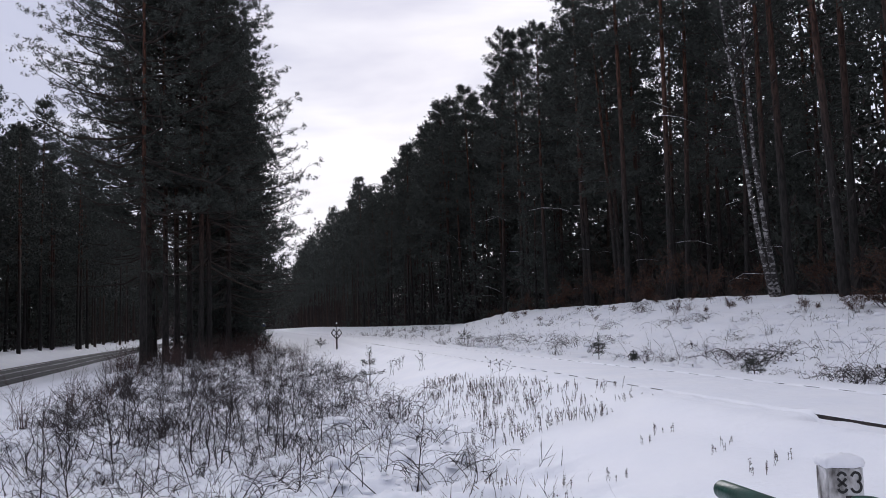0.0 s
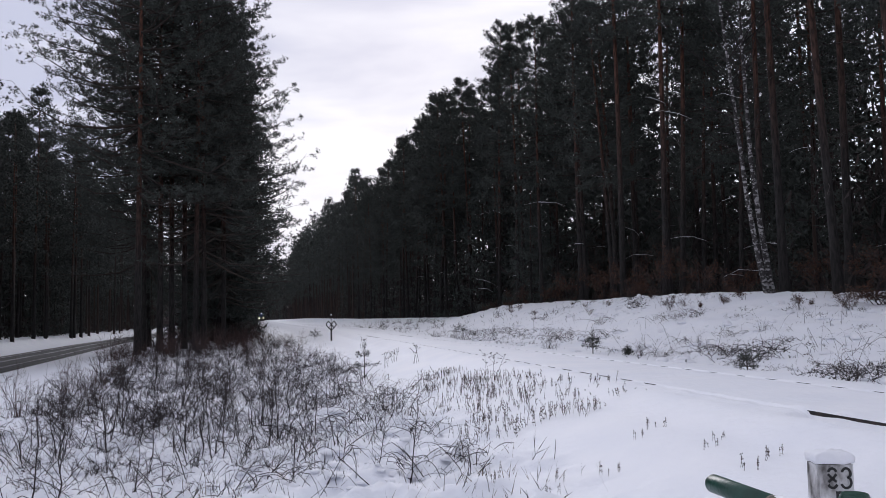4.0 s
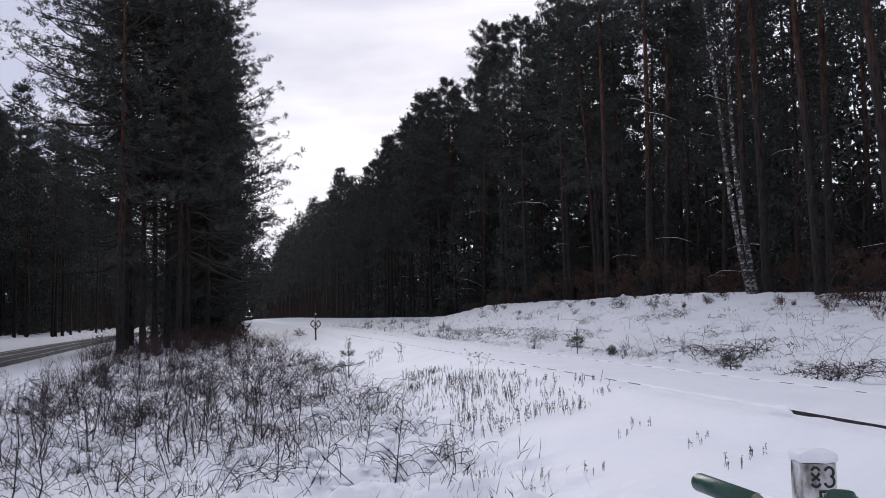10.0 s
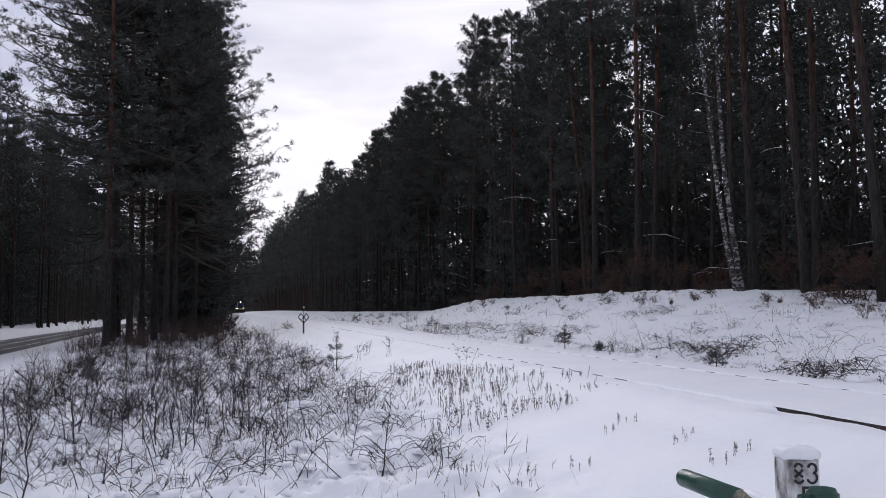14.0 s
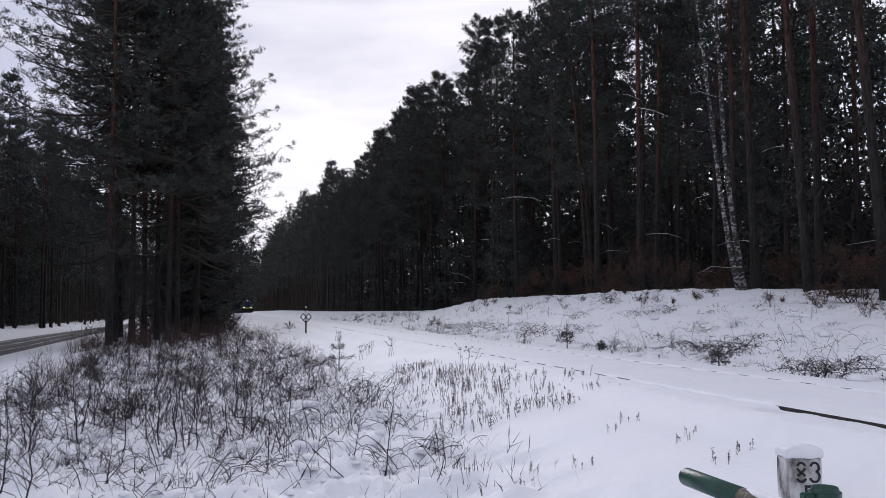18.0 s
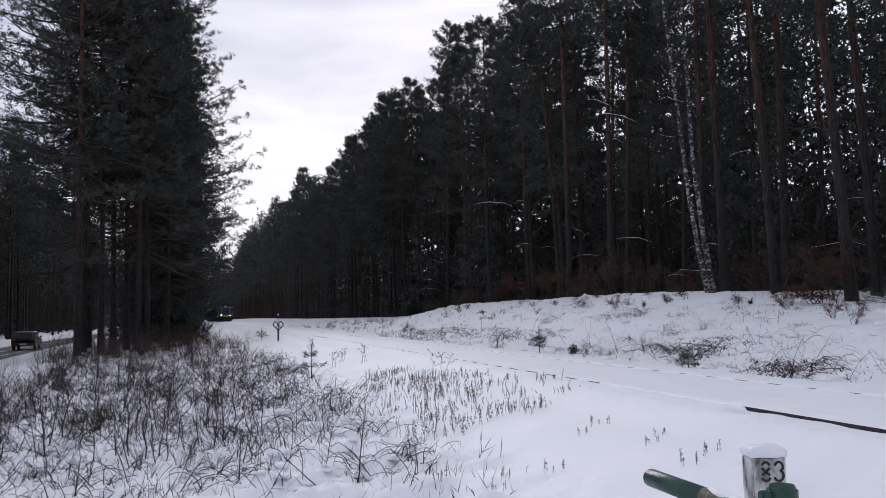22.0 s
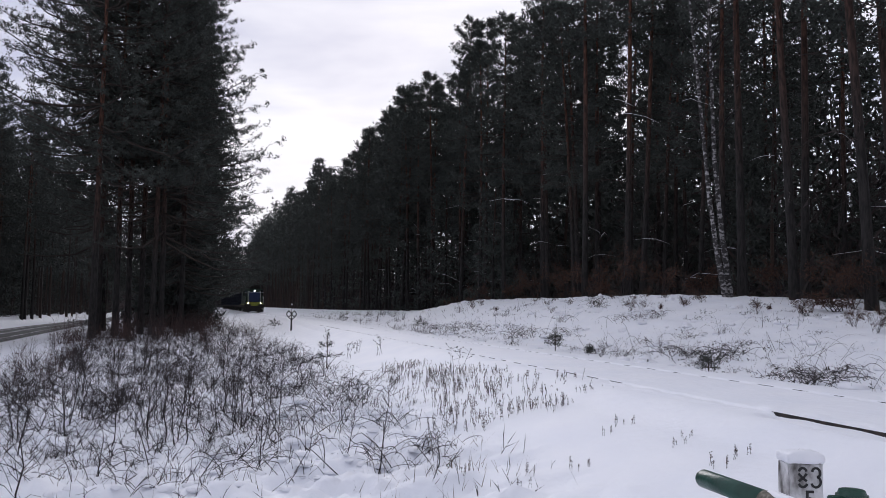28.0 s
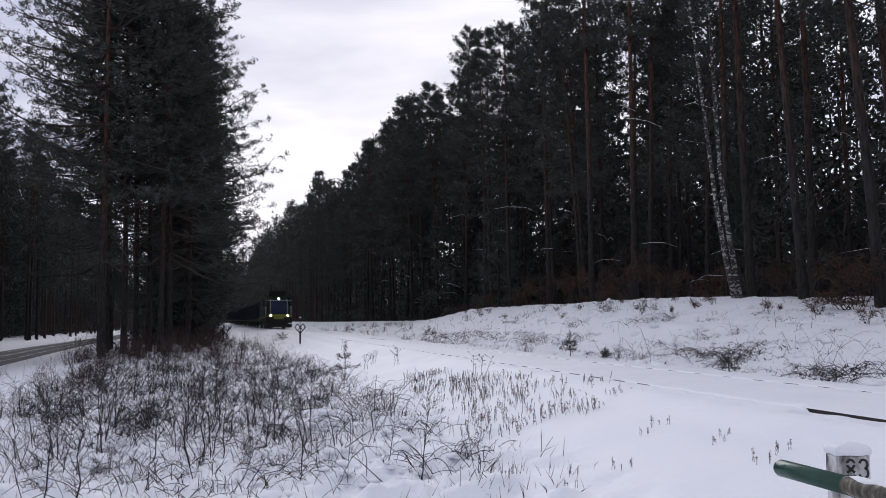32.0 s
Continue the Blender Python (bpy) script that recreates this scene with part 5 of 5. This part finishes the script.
def lettering(text, size, at, parent, name):
    cu = bpy.data.curves.new(name, "FONT")
    cu.body, cu.size, cu.extrude, cu.align_x, cu.align_y = text, size, 0.0015, "CENTER", "CENTER"
    cu.offset = 0.0012
    tmp = new(name, cu)
    me = bpy.data.meshes.new_from_object(tmp)
    bpy.data.objects.remove(tmp)
    ob = part(name, me, BLACK, parent, "black painted number")
    ob.matrix_basis = at
    return ob


def strokes(lines, wide, at, parent, label):
    """A digit painted through a stencil: flat strokes along polylines in x and z."""
    bm = bmesh.new()
    for pts in lines:
        n = len(pts)
        rails = []
        for i, (x, z) in enumerate(pts):
            ax, az = pts[max(i - 1, 0)]
            bx, bz = pts[min(i + 1, n - 1)]
            l = math.hypot(bx - ax, bz - az)
            px, pz = -(bz - az) / l * wide / 2, (bx - ax) / l * wide / 2
            rails.append([bm.verts.new((x + px, 0, z + pz)), bm.verts.new((x - px, 0, z - pz))])
        for (a, b), (c, d) in zip(rails, rails[1:]):
            bm.faces.new((a, b, d, c))
    bmesh.ops.recalc_face_normals(bm, faces=bm.faces[:])
    bmesh.ops.solidify(bm, geom=bm.faces[:], thickness=0.0015)
    ob = part("number", bm, BLACK, parent, label)
    ob.matrix_basis = at
    return ob


def bow(cx, cz, rx, rz, a0, a1, n=9):
    return [(cx + rx * math.cos(radians(a0 + (a1 - a0) * i / n)), cz + rz * math.sin(radians(a0 + (a1 - a0) * i / n))) for i in range(n + 1)]


def km_post():
    x, y, top = 2.918, 3.96, 0.79
    g = z_at(x, y)
    t = empty("distance_post", "whitewashed concrete distance post with black numbers and snow cap", "distance post", at=pose(x, y, g, 0, 0, -13))
    bm = boxed(-0.092, 0.092, -0.065, 0.065, -0.3, top - g, bevel=0.012)
    bmesh.ops.subdivide_edges(bm, edges=[e for e in bm.edges if e.calc_length() > 0.05], cuts=14, use_grid_fill=True)
    for v in bm.verts:
        k = 1 + 0.05 * (top - g - v.co.z)
        edge = max(0.0, abs(v.co.x) / 0.092 - 0.8) * 5
        v.co.x, v.co.y = v.co.x * k - math.copysign(0.016 * edge * max(0.0, noise.noise(v.co * 13)), v.co.x), v.co.y * k
        v.co.z -= 0.012 * max(0.0, noise.noise(Vector((v.co.x * 14, v.co.y * 9, 3)))) if v.co.z > top - g - 0.02 else 0.0
    part("body", bm, CONCRETE, t)
    lid = part("snow_cap", snow_lid(0.196, 0.150, 0.056, 3), SNOW_CAP, t, "rounded cap of snow")
    lid.matrix_basis = pose(0, 0, top - g - 0.008)
    z = top - g - 0.076
    eight = [bow(0, 0.020, 0.021, 0.027, 22, 158), bow(0, -0.021, 0.023, 0.027, 202, 338), [(-0.021, 0.020), (-0.006, 0.002), (0.020, -0.019)], [(0.020, 0.019), (0.006, 0.002), (-0.021, -0.019)]]
    three = [bow(0, 0.021, 0.021, 0.026, 165, 0, 9) + bow(0, 0.021, 0.021, 0.022, -10, -75, 5), bow(-0.001, -0.022, 0.024, 0.027, 75, 0, 5) + bow(-0.001, -0.022, 0.024, 0.027, -8, -165, 9)]
    strokes(eight, 0.0125, pose(-0.020, -0.0715, z), t, "black stencilled number 8")
    strokes(three, 0.0125, pose(0.048, -0.0715, z), t, "black stencilled number 3")
    lettering("5", 0.128, pose(0.012, -0.0755, top - g - 0.19, 90, 0, 0), t, "number")


def barrier():
    x, y1, z = 1.52, 2.62, 1.012
    post_y = 1.97
    g = z_at(x, post_y)
    t = empty("tube_railing", "green and dirty white steel tube railing with snow on top", "railing", at=pose(x, post_y, g))
    h = z - g
    r = 0.0285
    prof = [(0.0, r * 0.55), (0.006, r * 0.85), (0.016, r)]

    def tube(name, ya, yb, material, rounded=False, label=""):
        pts, rad = [], []
        if rounded:
            for d, q in prof:
                pts.append((0, ya - post_y - d, h))
                rad.append(q)
        else:
            pts.append((0, ya - post_y, h))
            rad.append(r)
        pts.append((0, yb - post_y, h))
        rad.append(r)
        tb = Tubes(24)
        tb.add(pts, rad)
        return part(name, tb.mesh(name), material, t, label)

    tube("green_end", y1, 2.295, GREEN, True, "green painted rounded tube end")
    tube("white_section", 2.295, 1.55, OLD_WHITE, label="white paint flaking and stained")
    tube("green_section", 1.55, 0.85, GREEN)
    tube("white_section", 0.85, 0.15, OLD_WHITE, label="white paint flaking and stained")
    tube("green_section", 0.15, -0.5, GREEN)
    bm = bmesh.new()
    cyl(bm, (0.012, 0, -0.2), (0.012, 0, h + 0.065), 0.031, 24)
    part("upright", bm, GREEN, t)
    bm = bmesh.new()
    cyl(bm, (0.012, 0, h + 0.06), (0.012, 0, h + 0.086), 0.0375, 28)
    cyl(bm, (0.012, 0, h + 0.084), (0.012, 0, h + 0.097), 0.035, 28, 0.030)
    part("cap", bm, GREEN, t, "flat green cap")
    bm = boxed(-0.052, -0.02, -0.012, 0.012, h - 0.02, h + 0.085, bevel=0.003)
    part("bracket", bm, GREEN, t)
    # line of snow on the white sections
    for ya, yb in ((2.29, 1.56), (0.84, 0.16)):
        tb = Tubes(8)
        n = 24
        tb.add([(0.004 * math.sin(i * 1.7), ya + (yb - ya) * i / n - post_y, h + r * 0.74) for i in range(n + 1)],
               [0.006 if i in (0, n) else 0.0135 + 0.005 * noise.noise(Vector((i * 0.6, ya, 0))) for i in range(n + 1)])
        part("snow_line", tb.mesh("snow_line"), SNOW_CAP, t, "thin line of snow")


def lattice_sign():
    x, y = 2.66, 40.0
    g = z_at(x, y)
    t = empty("lattice_sign", "black iron trackside sign with crossed diamond arms", "railway sign", at=pose(x, y, g))
    bm = bmesh.new()
    cyl(bm, (0, 0, -0.2), (0, 0, 0.62), 0.04, 10)
    part("post", bm, IRON, t)
    pts = {"o": (0, 0.50), "a": (-0.25, 0.78), "b": (-0.13, 0.95), "c": (0, 0.78), "d": (0.13, 0.95), "e": (0.25, 0.78), "g": (-0.13, 0.62), "h": (0.13, 0.62)}
    for p, q in (("a", "b"), ("b", "c"), ("c", "g"), ("g", "a"), ("e", "d"), ("d", "c"), ("c", "h"), ("h", "e"), ("g", "o"), ("h", "o"), ("o", "c")):
        (x0, z0), (x1, z1) = pts[p], pts[q]
        bm = bmesh.new()
        cyl(bm, (x0, 0, z0), (x1, 0, z1), 0.022, 6)
        part("arm", bm, IRON, t)
    bm = bmesh.new()
    cyl(bm, (0, 0, 0.6), (0, 0, 1.22), 0.012, 6)
    part("rod", bm, IRON, t)
    bm = bmesh.new()
    bmesh.ops.create_uvsphere(bm, u_segments=10, v_segments=6, radius=0.04, matrix=Matrix.Translation((0, 0, 1.25)))
    part("snow_knob", bm, SNOW_CAP, t, "small knob of snow")


LOCO_GREEN = noisy("dull_green_loco_paint", [(0.3, (0.012, 0.030, 0.020)), (0.7, (0.022, 0.050, 0.033))], 2, 0.5)
LOCO_YELLOW = noisy("yellow_warning_paint", [(0.3, (0.19, 0.20, 0.02)), (0.7, (0.28, 0.29, 0.035))], 4, 0.55)
LOCO_BLUE = noisy("dull_blue_paint", [(0.3, (0.008, 0.018, 0.07)), (0.7, (0.013, 0.03, 0.10))], 2, 0.5)
UNDER = noisy("sooty_underframe", [(0.3, (0.012, 0.011, 0.011)), (0.7, (0.035, 0.03, 0.027))], 5, 0.8)
PALE_RAIL = mat("pale_grey_handrail", (0.42, 0.44, 0.42), 0.5)
GLASS = mat("dark_glass", (0.01, 0.012, 0.015), 0.08)
WAGON_BLUE = noisy("blue_wagon_paint", [(0.3, (0.006, 0.009, 0.018)), (0.7, (0.010, 0.015, 0.032))], 1.5, 0.6)


def glow(name, color, strength):
    m = mat(name, color, 0.4)
    b = m.node_tree.nodes["Principled BSDF"]
    b.inputs["Emission Color"].default_value = (*color, 1)
    b.inputs["Emission Strength"].default_value = strength
    return m


HEADLIGHT = glow("headlight_glow", (1.0, 0.93, 0.55), 16)
TOPLIGHT = glow("top_headlight_glow", (1.0, 0.97, 0.85), 16)


def wheelset(parent, y):
    bm = bmesh.new()
    for sx in (-1, 1):
        cyl(bm, (sx * 0.68, y, 0.5), (sx * 0.81, y, 0.5), 0.5, 24)
    cyl(bm, (-0.9, y, 0.5), (0.9, y, 0.5), 0.08, 10)
    part("wheelset", bm, UNDER, parent)


def buffers(parent, y, way, z=1.06):
    for sx in (-0.875, 0.875):
        bm = bmesh.new()
        cyl(bm, (sx, y, z), (sx, y + way * 0.5, z), 0.09, 12)
        cyl(bm, (sx, y + way * 0.5, z), (sx, y + way * 0.56, z), 0.24, 18)
        part("buffer", bm, UNDER, parent)


def locomotive():
    """Hood-type diesel engine, nose at y = 0, facing -y, standing on the rails at z = 0."""
    t = empty("locomotive", "dark green diesel locomotive with yellow nose bar and lit headlights", "locomotive")
    part("underframe", boxed(-1.45, 1.45, 0.05, 14.0, 0.95, 1.32, bevel=0.03), UNDER, t)
    part("buffer_beam", boxed(-1.45, 1.45, -0.06, 0.10, 0.72, 1.36, bevel=0.02), UNDER, t, "sooty black buffer beam")
    for n, a in (("yellow_bar", (-1.25, 1.25, -0.10, 0.0, 1.38, 1.72)), ("yellow_step", (-0.55, 0.55, -0.14, -0.05, 1.16, 1.38))):
        part(n, boxed(*a, bevel=0.03), LOCO_YELLOW, t, "dull yellow warning paint")
    bm = bmesh.new()
    box(bm, -1.4, 1.4, -0.28, -0.10, 0.22, 0.66, bevel=0.04)
    for v in bm.verts:
        v.co.y -= (0.66 - v.co.z) * 0.4 * (1 - abs(v.co.x) / 1.6)
    part("snow_plough", bm, UNDER, t)
    part("plough_snow", boxed(-0.7, 0.3, -0.42, -0.20, 0.18, 0.28, bevel=0.03), SNOW_CAP, t, "snow packed on the plough")
    # nose hood, cab, rear hood
    part("hood", boxed(-0.98, 0.98, 0.35, 2.4, 1.30, 3.45, bevel=0.14), LOCO_GREEN, t)
    part("nose_panel", boxed(-0.80, 0.80, 0.305, 0.35, 1.78, 3.25, bevel=0.015), LOCO_BLUE, t, "dull blue panel on the nose")
    bm = boxed(-1.45, 1.45, 2.4, 5.0, 1.30, 3.85, bevel=0.05)
    part("cab", bm, LOCO_GREEN, t)
    bm = bmesh.new()
    box(bm, -1.25, 1.25, 2.25, 5.15, 3.78, 4.40, bevel=0.29)
    part("cab_roof", bm, UNDER, t)
    part("rear_hood", boxed(-1.3, 1.3, 5.0, 13.7, 1.30, 3.55, bevel=0.14), LOCO_GREEN, t)
    for sx in (-1.22, 1.22):
        part("cab_window", boxed(sx - 0.17, sx + 0.17, 2.36, 2.40, 2.75, 3.65, bevel=0.02), GLASS, t)
    for sx in (-1.46, 1.46):
        for ya in (2.7, 3.9):
            part("side_window", boxed(sx - 0.02, sx + 0.02, ya, ya + 0.9, 2.7, 3.5, bevel=0.01), GLASS, t)
    for k in range(5):
        for sx in (-1, 1):
            part("hood_door", boxed(sx * 1.305 - 0.02, sx * 1.305 + 0.02, 5.6 + k * 1.5, 6.9 + k * 1.5, 1.5, 3.2, bevel=0.01), LOCO_GREEN, t)
    bm = bmesh.new()
    box(bm, -0.75, 0.75, 6.2, 11.8, 3.42, 3.95, bevel=0.12)
    part("roof_hatch", bm, UNDER, t, "sooty raised roof over the engine")
    bm = bmesh.new()
    cyl(bm, (0, 8.6, 3.9), (0, 8.6, 4.28), 0.22, 14)
    part("exhaust", bm, UNDER, t)
    # walkway edge and rails
    for sx in (-1, 1):
        part("walkway", boxed(sx * 1.44 - 0.06, sx * 1.44 + 0.06, 0.1, 13.9, 1.32, 1.40), LOCO_YELLOW, t)
        tb = Tubes(6)
        tb.add([(sx * 1.40, 0.2, 1.35), (sx * 1.40, 0.2, 2.55), (sx * 1.40, 2.3, 2.55)], 0.022)
        for k in range(1):
            tb.add([(sx * 1.40, 1.2 + 1.3 * k, 1.35), (sx * 1.40, 1.2 + 1.3 * k, 2.55)], 0.02)
        part("side_rail", tb.mesh("side_rail"), PALE_RAIL, t, "pale grey handrail")
        tb = Tubes(6)
        tb.add([(sx * 0.90, 0.12, 1.35), (sx * 0.92, 0.12, 3.35), (sx * 0.75, 0.14, 3.42)], 0.035)
        part("nose_rail", tb.mesh("nose_rail"), PALE_RAIL, t, "pale grey handrail")
    tb = Tubes(6)
    tb.add([(-1.40, 0.15, 3.25), (1.40, 0.15, 3.25)], 0.022)
    part("cross_rail", tb.mesh("cross_rail"), PALE_RAIL, t, "pale grey handrail")
    for sx in (-0.93, 0.93):
        bm = bmesh.new()
        cyl(bm, (sx, 0.02, 1.57), (sx, -0.16, 1.57), 0.17, 18)
        lamp = part("headlight", bm, UNDER, t)
        bm = bmesh.new()
        cyl(bm, (sx, -0.15, 1.57), (sx, -0.175, 1.57), 0.095, 18)
        part("lens", bm, HEADLIGHT, lamp, "lit yellowish headlight")
    bm = bmesh.new()
    cyl(bm, (0, 0.5, 3.46), (0, 0.16, 3.46), 0.16, 18)
    lamp = part("headlight", bm, UNDER, t)
    bm = bmesh.new()
    cyl(bm, (0, 0.165, 3.46), (0, 0.14, 3.46), 0.085, 18)
    part("lens", bm, TOPLIGHT, lamp, "lit white top headlight")
    buffers(t, -0.05, -1)
    buffers(t, 14.0, 1)
    for yb in (2.9, 11.0):
        part("bogie", boxed(-1.15, 1.15, yb - 1.9, yb + 1.9, 0.42, 0.85, bevel=0.06), UNDER, t)
        for dy in (-1.25, 1.25):
            wheelset(t, yb + dy)
    part("fuel_tank", boxed(-1.2, 1.2, 5.4, 8.6, 0.40, 0.95, bevel=0.1), UNDER, t)
    return t


def wagon():
    """Open high-sided goods wagon, front at y = 0."""
    t = empty("goods_wagon", "dark blue high-sided open goods wagon", "wagon", "wagons behind the locomotive")
    part("underframe", boxed(-1.35, 1.35, 0.1, 13.4, 0.95, 1.22, bevel=0.02), UNDER, t)
    for sx in (-1, 1):
        part("side_wall", boxed(sx * 1.42 - 0.04, sx * 1.42 + 0.04, 0.2, 13.3, 1.22, 3.25, bevel=0.015), WAGON_BLUE, t)
        for k in range(9):
            part("rib", boxed(sx * 1.49 - 0.04, sx * 1.49 + 0.04, 0.3 + k * 1.59, 0.45 + k * 1.59, 1.22, 3.25), WAGON_BLUE, t)
        part("top_rim", boxed(sx * 1.45 - 0.08, sx * 1.45 + 0.08, 0.2, 13.3, 3.22, 3.34, bevel=0.02), WAGON_BLUE, t)
    for y in (0.2, 13.22):
        part("end_wall", boxed(-1.38, 1.38, y, y + 0.08, 1.22, 3.3, bevel=0.015), WAGON_BLUE, t)
    part("floor", boxed(-1.38, 1.38, 0.28, 13.22, 1.18, 1.30), UNDER, t)
    for yb in (2.3, 11.1):
        part("bogie", boxed(-1.05, 1.05, yb - 1.3, yb + 1.3, 0.45, 0.8, bevel=0.05), UNDER, t)
        for dy in (-0.9, 0.9):
            wheelset(t, yb + dy)
    buffers(t, 0.1, -1)
    buffers(t, 13.4, 1)
    return t


CAR_PAINT = noisy("dark_car_paint", [(0.3, (0.007, 0.008, 0.011)), (0.7, (0.013, 0.014, 0.018))], 3, 0.35)
TYRE = mat("tyre_rubber", (0.015, 0.015, 0.016), 0.85)
RIM = mat("alloy_rim", (0.35, 0.36, 0.38), 0.35, 0.8)
TAIL = mat("red_tail_lamp", (0.25, 0.01, 0.01), 0.3)
LAMP = mat("clear_headlamp", (0.6, 0.62, 0.65), 0.15)


def car():
    """Small estate car, driving towards +y, standing on z = 0."""
    t = empty("car", "dark estate car driving along the slushy road", "car")
    side = [(-2.15, 0.35), (-2.2, 0.75), (-2.1, 1.0), (-1.75, 1.46), (0.35, 1.50), (1.15, 1.02), (2.0, 0.86), (2.18, 0.62), (2.15, 0.32)]
    bm = bmesh.new()
    rows = []
    for x, tuck in ((-0.88, 0.0), (-0.84, 0.05), (0.84, 0.05), (0.88, 0.0)):
        row = []
        for y, z in side:
            k = 1.0 if z < 1.02 else 0.86
            row.append(bm.verts.new((x * k if abs(x) == 0.88 else x * k, y, z + (0.03 if abs(x) == 0.84 and z > 0.8 else 0))))
        rows.append(row)
    for a, b in zip(rows, rows[1:]):
        for i in range(len(side) - 1):
            bm.faces.new((a[i], a[i + 1], b[i + 1], b[i]))
        bm.faces.new((a[-1], a[0], b[0], b[-1]))
    bm.faces.new(rows[0][::-1])
    bm.faces.new(rows[-1])
    bmesh.ops.recalc_face_normals(bm, faces=bm.faces)
    sharp = [e for e in bm.edges if len(e.link_faces) == 2 and e.calc_face_angle() > 0.2]
    bmesh.ops.bevel(bm, geom=sharp, offset=0.05, segments=3, affect="EDGES", profile=0.6)
    for f in bm.faces:
        f.smooth = True
    part("body", bm, CAR_PAINT, t)
    for n, q in (("rear_window", [(-2.07, 1.06), (-1.80, 1.40)]), ("windscreen", [(1.10, 1.08), (0.42, 1.45)])):
        bm = bmesh.new()
        (ya, za), (yb, zb) = q
        s = -0.02 if n == "rear_window" else 0.03
        vs = [bm.verts.new(v) for v in ((-0.68, ya + s, za), (0.68, ya + s, za), (0.62, yb + s, zb + 0.02), (-0.62, yb + s, zb + 0.02))]
        bm.faces.new(vs)
        bmesh.ops.solidify(bm, geom=bm.faces[:], thickness=0.01)
        part(n, bm, GLASS, t)
    for sx in (-1, 1):
        for ya, yb in ((-1.6, -0.75), (-0.68, 0.3)):
            part("side_window", boxed(sx * 0.79 - 0.015, sx * 0.79 + 0.015, ya, yb, 1.08, 1.38, bevel=0.01), GLASS, t)
        part("mirror", boxed(sx * 0.97 - 0.09, sx * 0.97 + 0.09, 0.72, 0.84, 0.98, 1.12, bevel=0.03), CAR_PAINT, t)
        part("tail_lamp", boxed(sx * 0.72 - 0.13, sx * 0.72 + 0.13, -2.21, -2.13, 0.78, 0.98, bevel=0.02), TAIL, t)
        part("headlamp", boxed(sx * 0.66 - 0.16, sx * 0.66 + 0.16, 2.08, 2.17, 0.64, 0.78, bevel=0.02), LAMP, t)
        for y in (-1.3, 1.32):
            bm = bmesh.new()
            cyl(bm, (sx * 0.70, y, 0.32), (sx * 0.89, y, 0.32), 0.32, 24)
            w = part("wheel", bm, TYRE, t)
            bm = bmesh.new()
            cyl(bm, (sx * 0.88, y, 0.32), (sx * 0.90, y, 0.32), 0.20, 16)
            part("rim", bm, RIM, w)
    part("bumper", boxed(-0.86, 0.86, -2.26, -2.12, 0.36, 0.60, bevel=0.04), CAR_PAINT, t)
    part("plate_bar", boxed(-0.26, 0.26, -2.275, -2.255, 0.44, 0.55), LAMP, t)
    return t


km_post()
barrier()
lattice_sign()
LOCO = locomotive()
WAGONS = [wagon()]
for i in range(7):
    WAGONS.append(copy_thing(WAGONS[0], pose(0, 0, 0)))
CAR = car()


def on_track(y, length):
    """Pose of a vehicle whose front stands at y along the line."""
    xa, xb = RAIL_X + float(bend(y)), RAIL_X + float(bend(y + length))
    za, zb = RAIL_Z + float(rise(y)), RAIL_Z + float(rise(y + length))
    a = math.atan2(-(xb - xa), length)
    return pose(xa, y, za, math.degrees(math.atan2(zb - za, length)), 0, math.degrees(a))


def motions():
    times = [0, 2, 4, 6, 8, 10, 12, 14, 16, 18, 20, 22, 24, 26, 28, 30, 32]
    front = {t: 93.5 + 9.15 * (32 - t) + 0.012 * (32 - t) ** 2 for t in times}
    walk(LOCO, [(t, on_track(front[t], 14.0)) for t in times])
    for i, w in enumerate(WAGONS):
        walk(w, [(t, on_track(front[t] + 15.2 + 14.6 * i, 13.4)) for t in times])
    rows = []
    for t in (0, 11, 12, 14, 16, 18, 20, 21, 22, 23, 24, 26, 29, 32):
        y = max(-90.0, 60.2 + 15.9 * (t - 21))
        rows.append((t, pose(float(road_mid(y)) + 1.1, y, ROAD_Z + 0.045, 0, 0, math.degrees(math.atan(0.076 if y < 90 else 0.045)))))
    walk(CAR, rows)


motions()
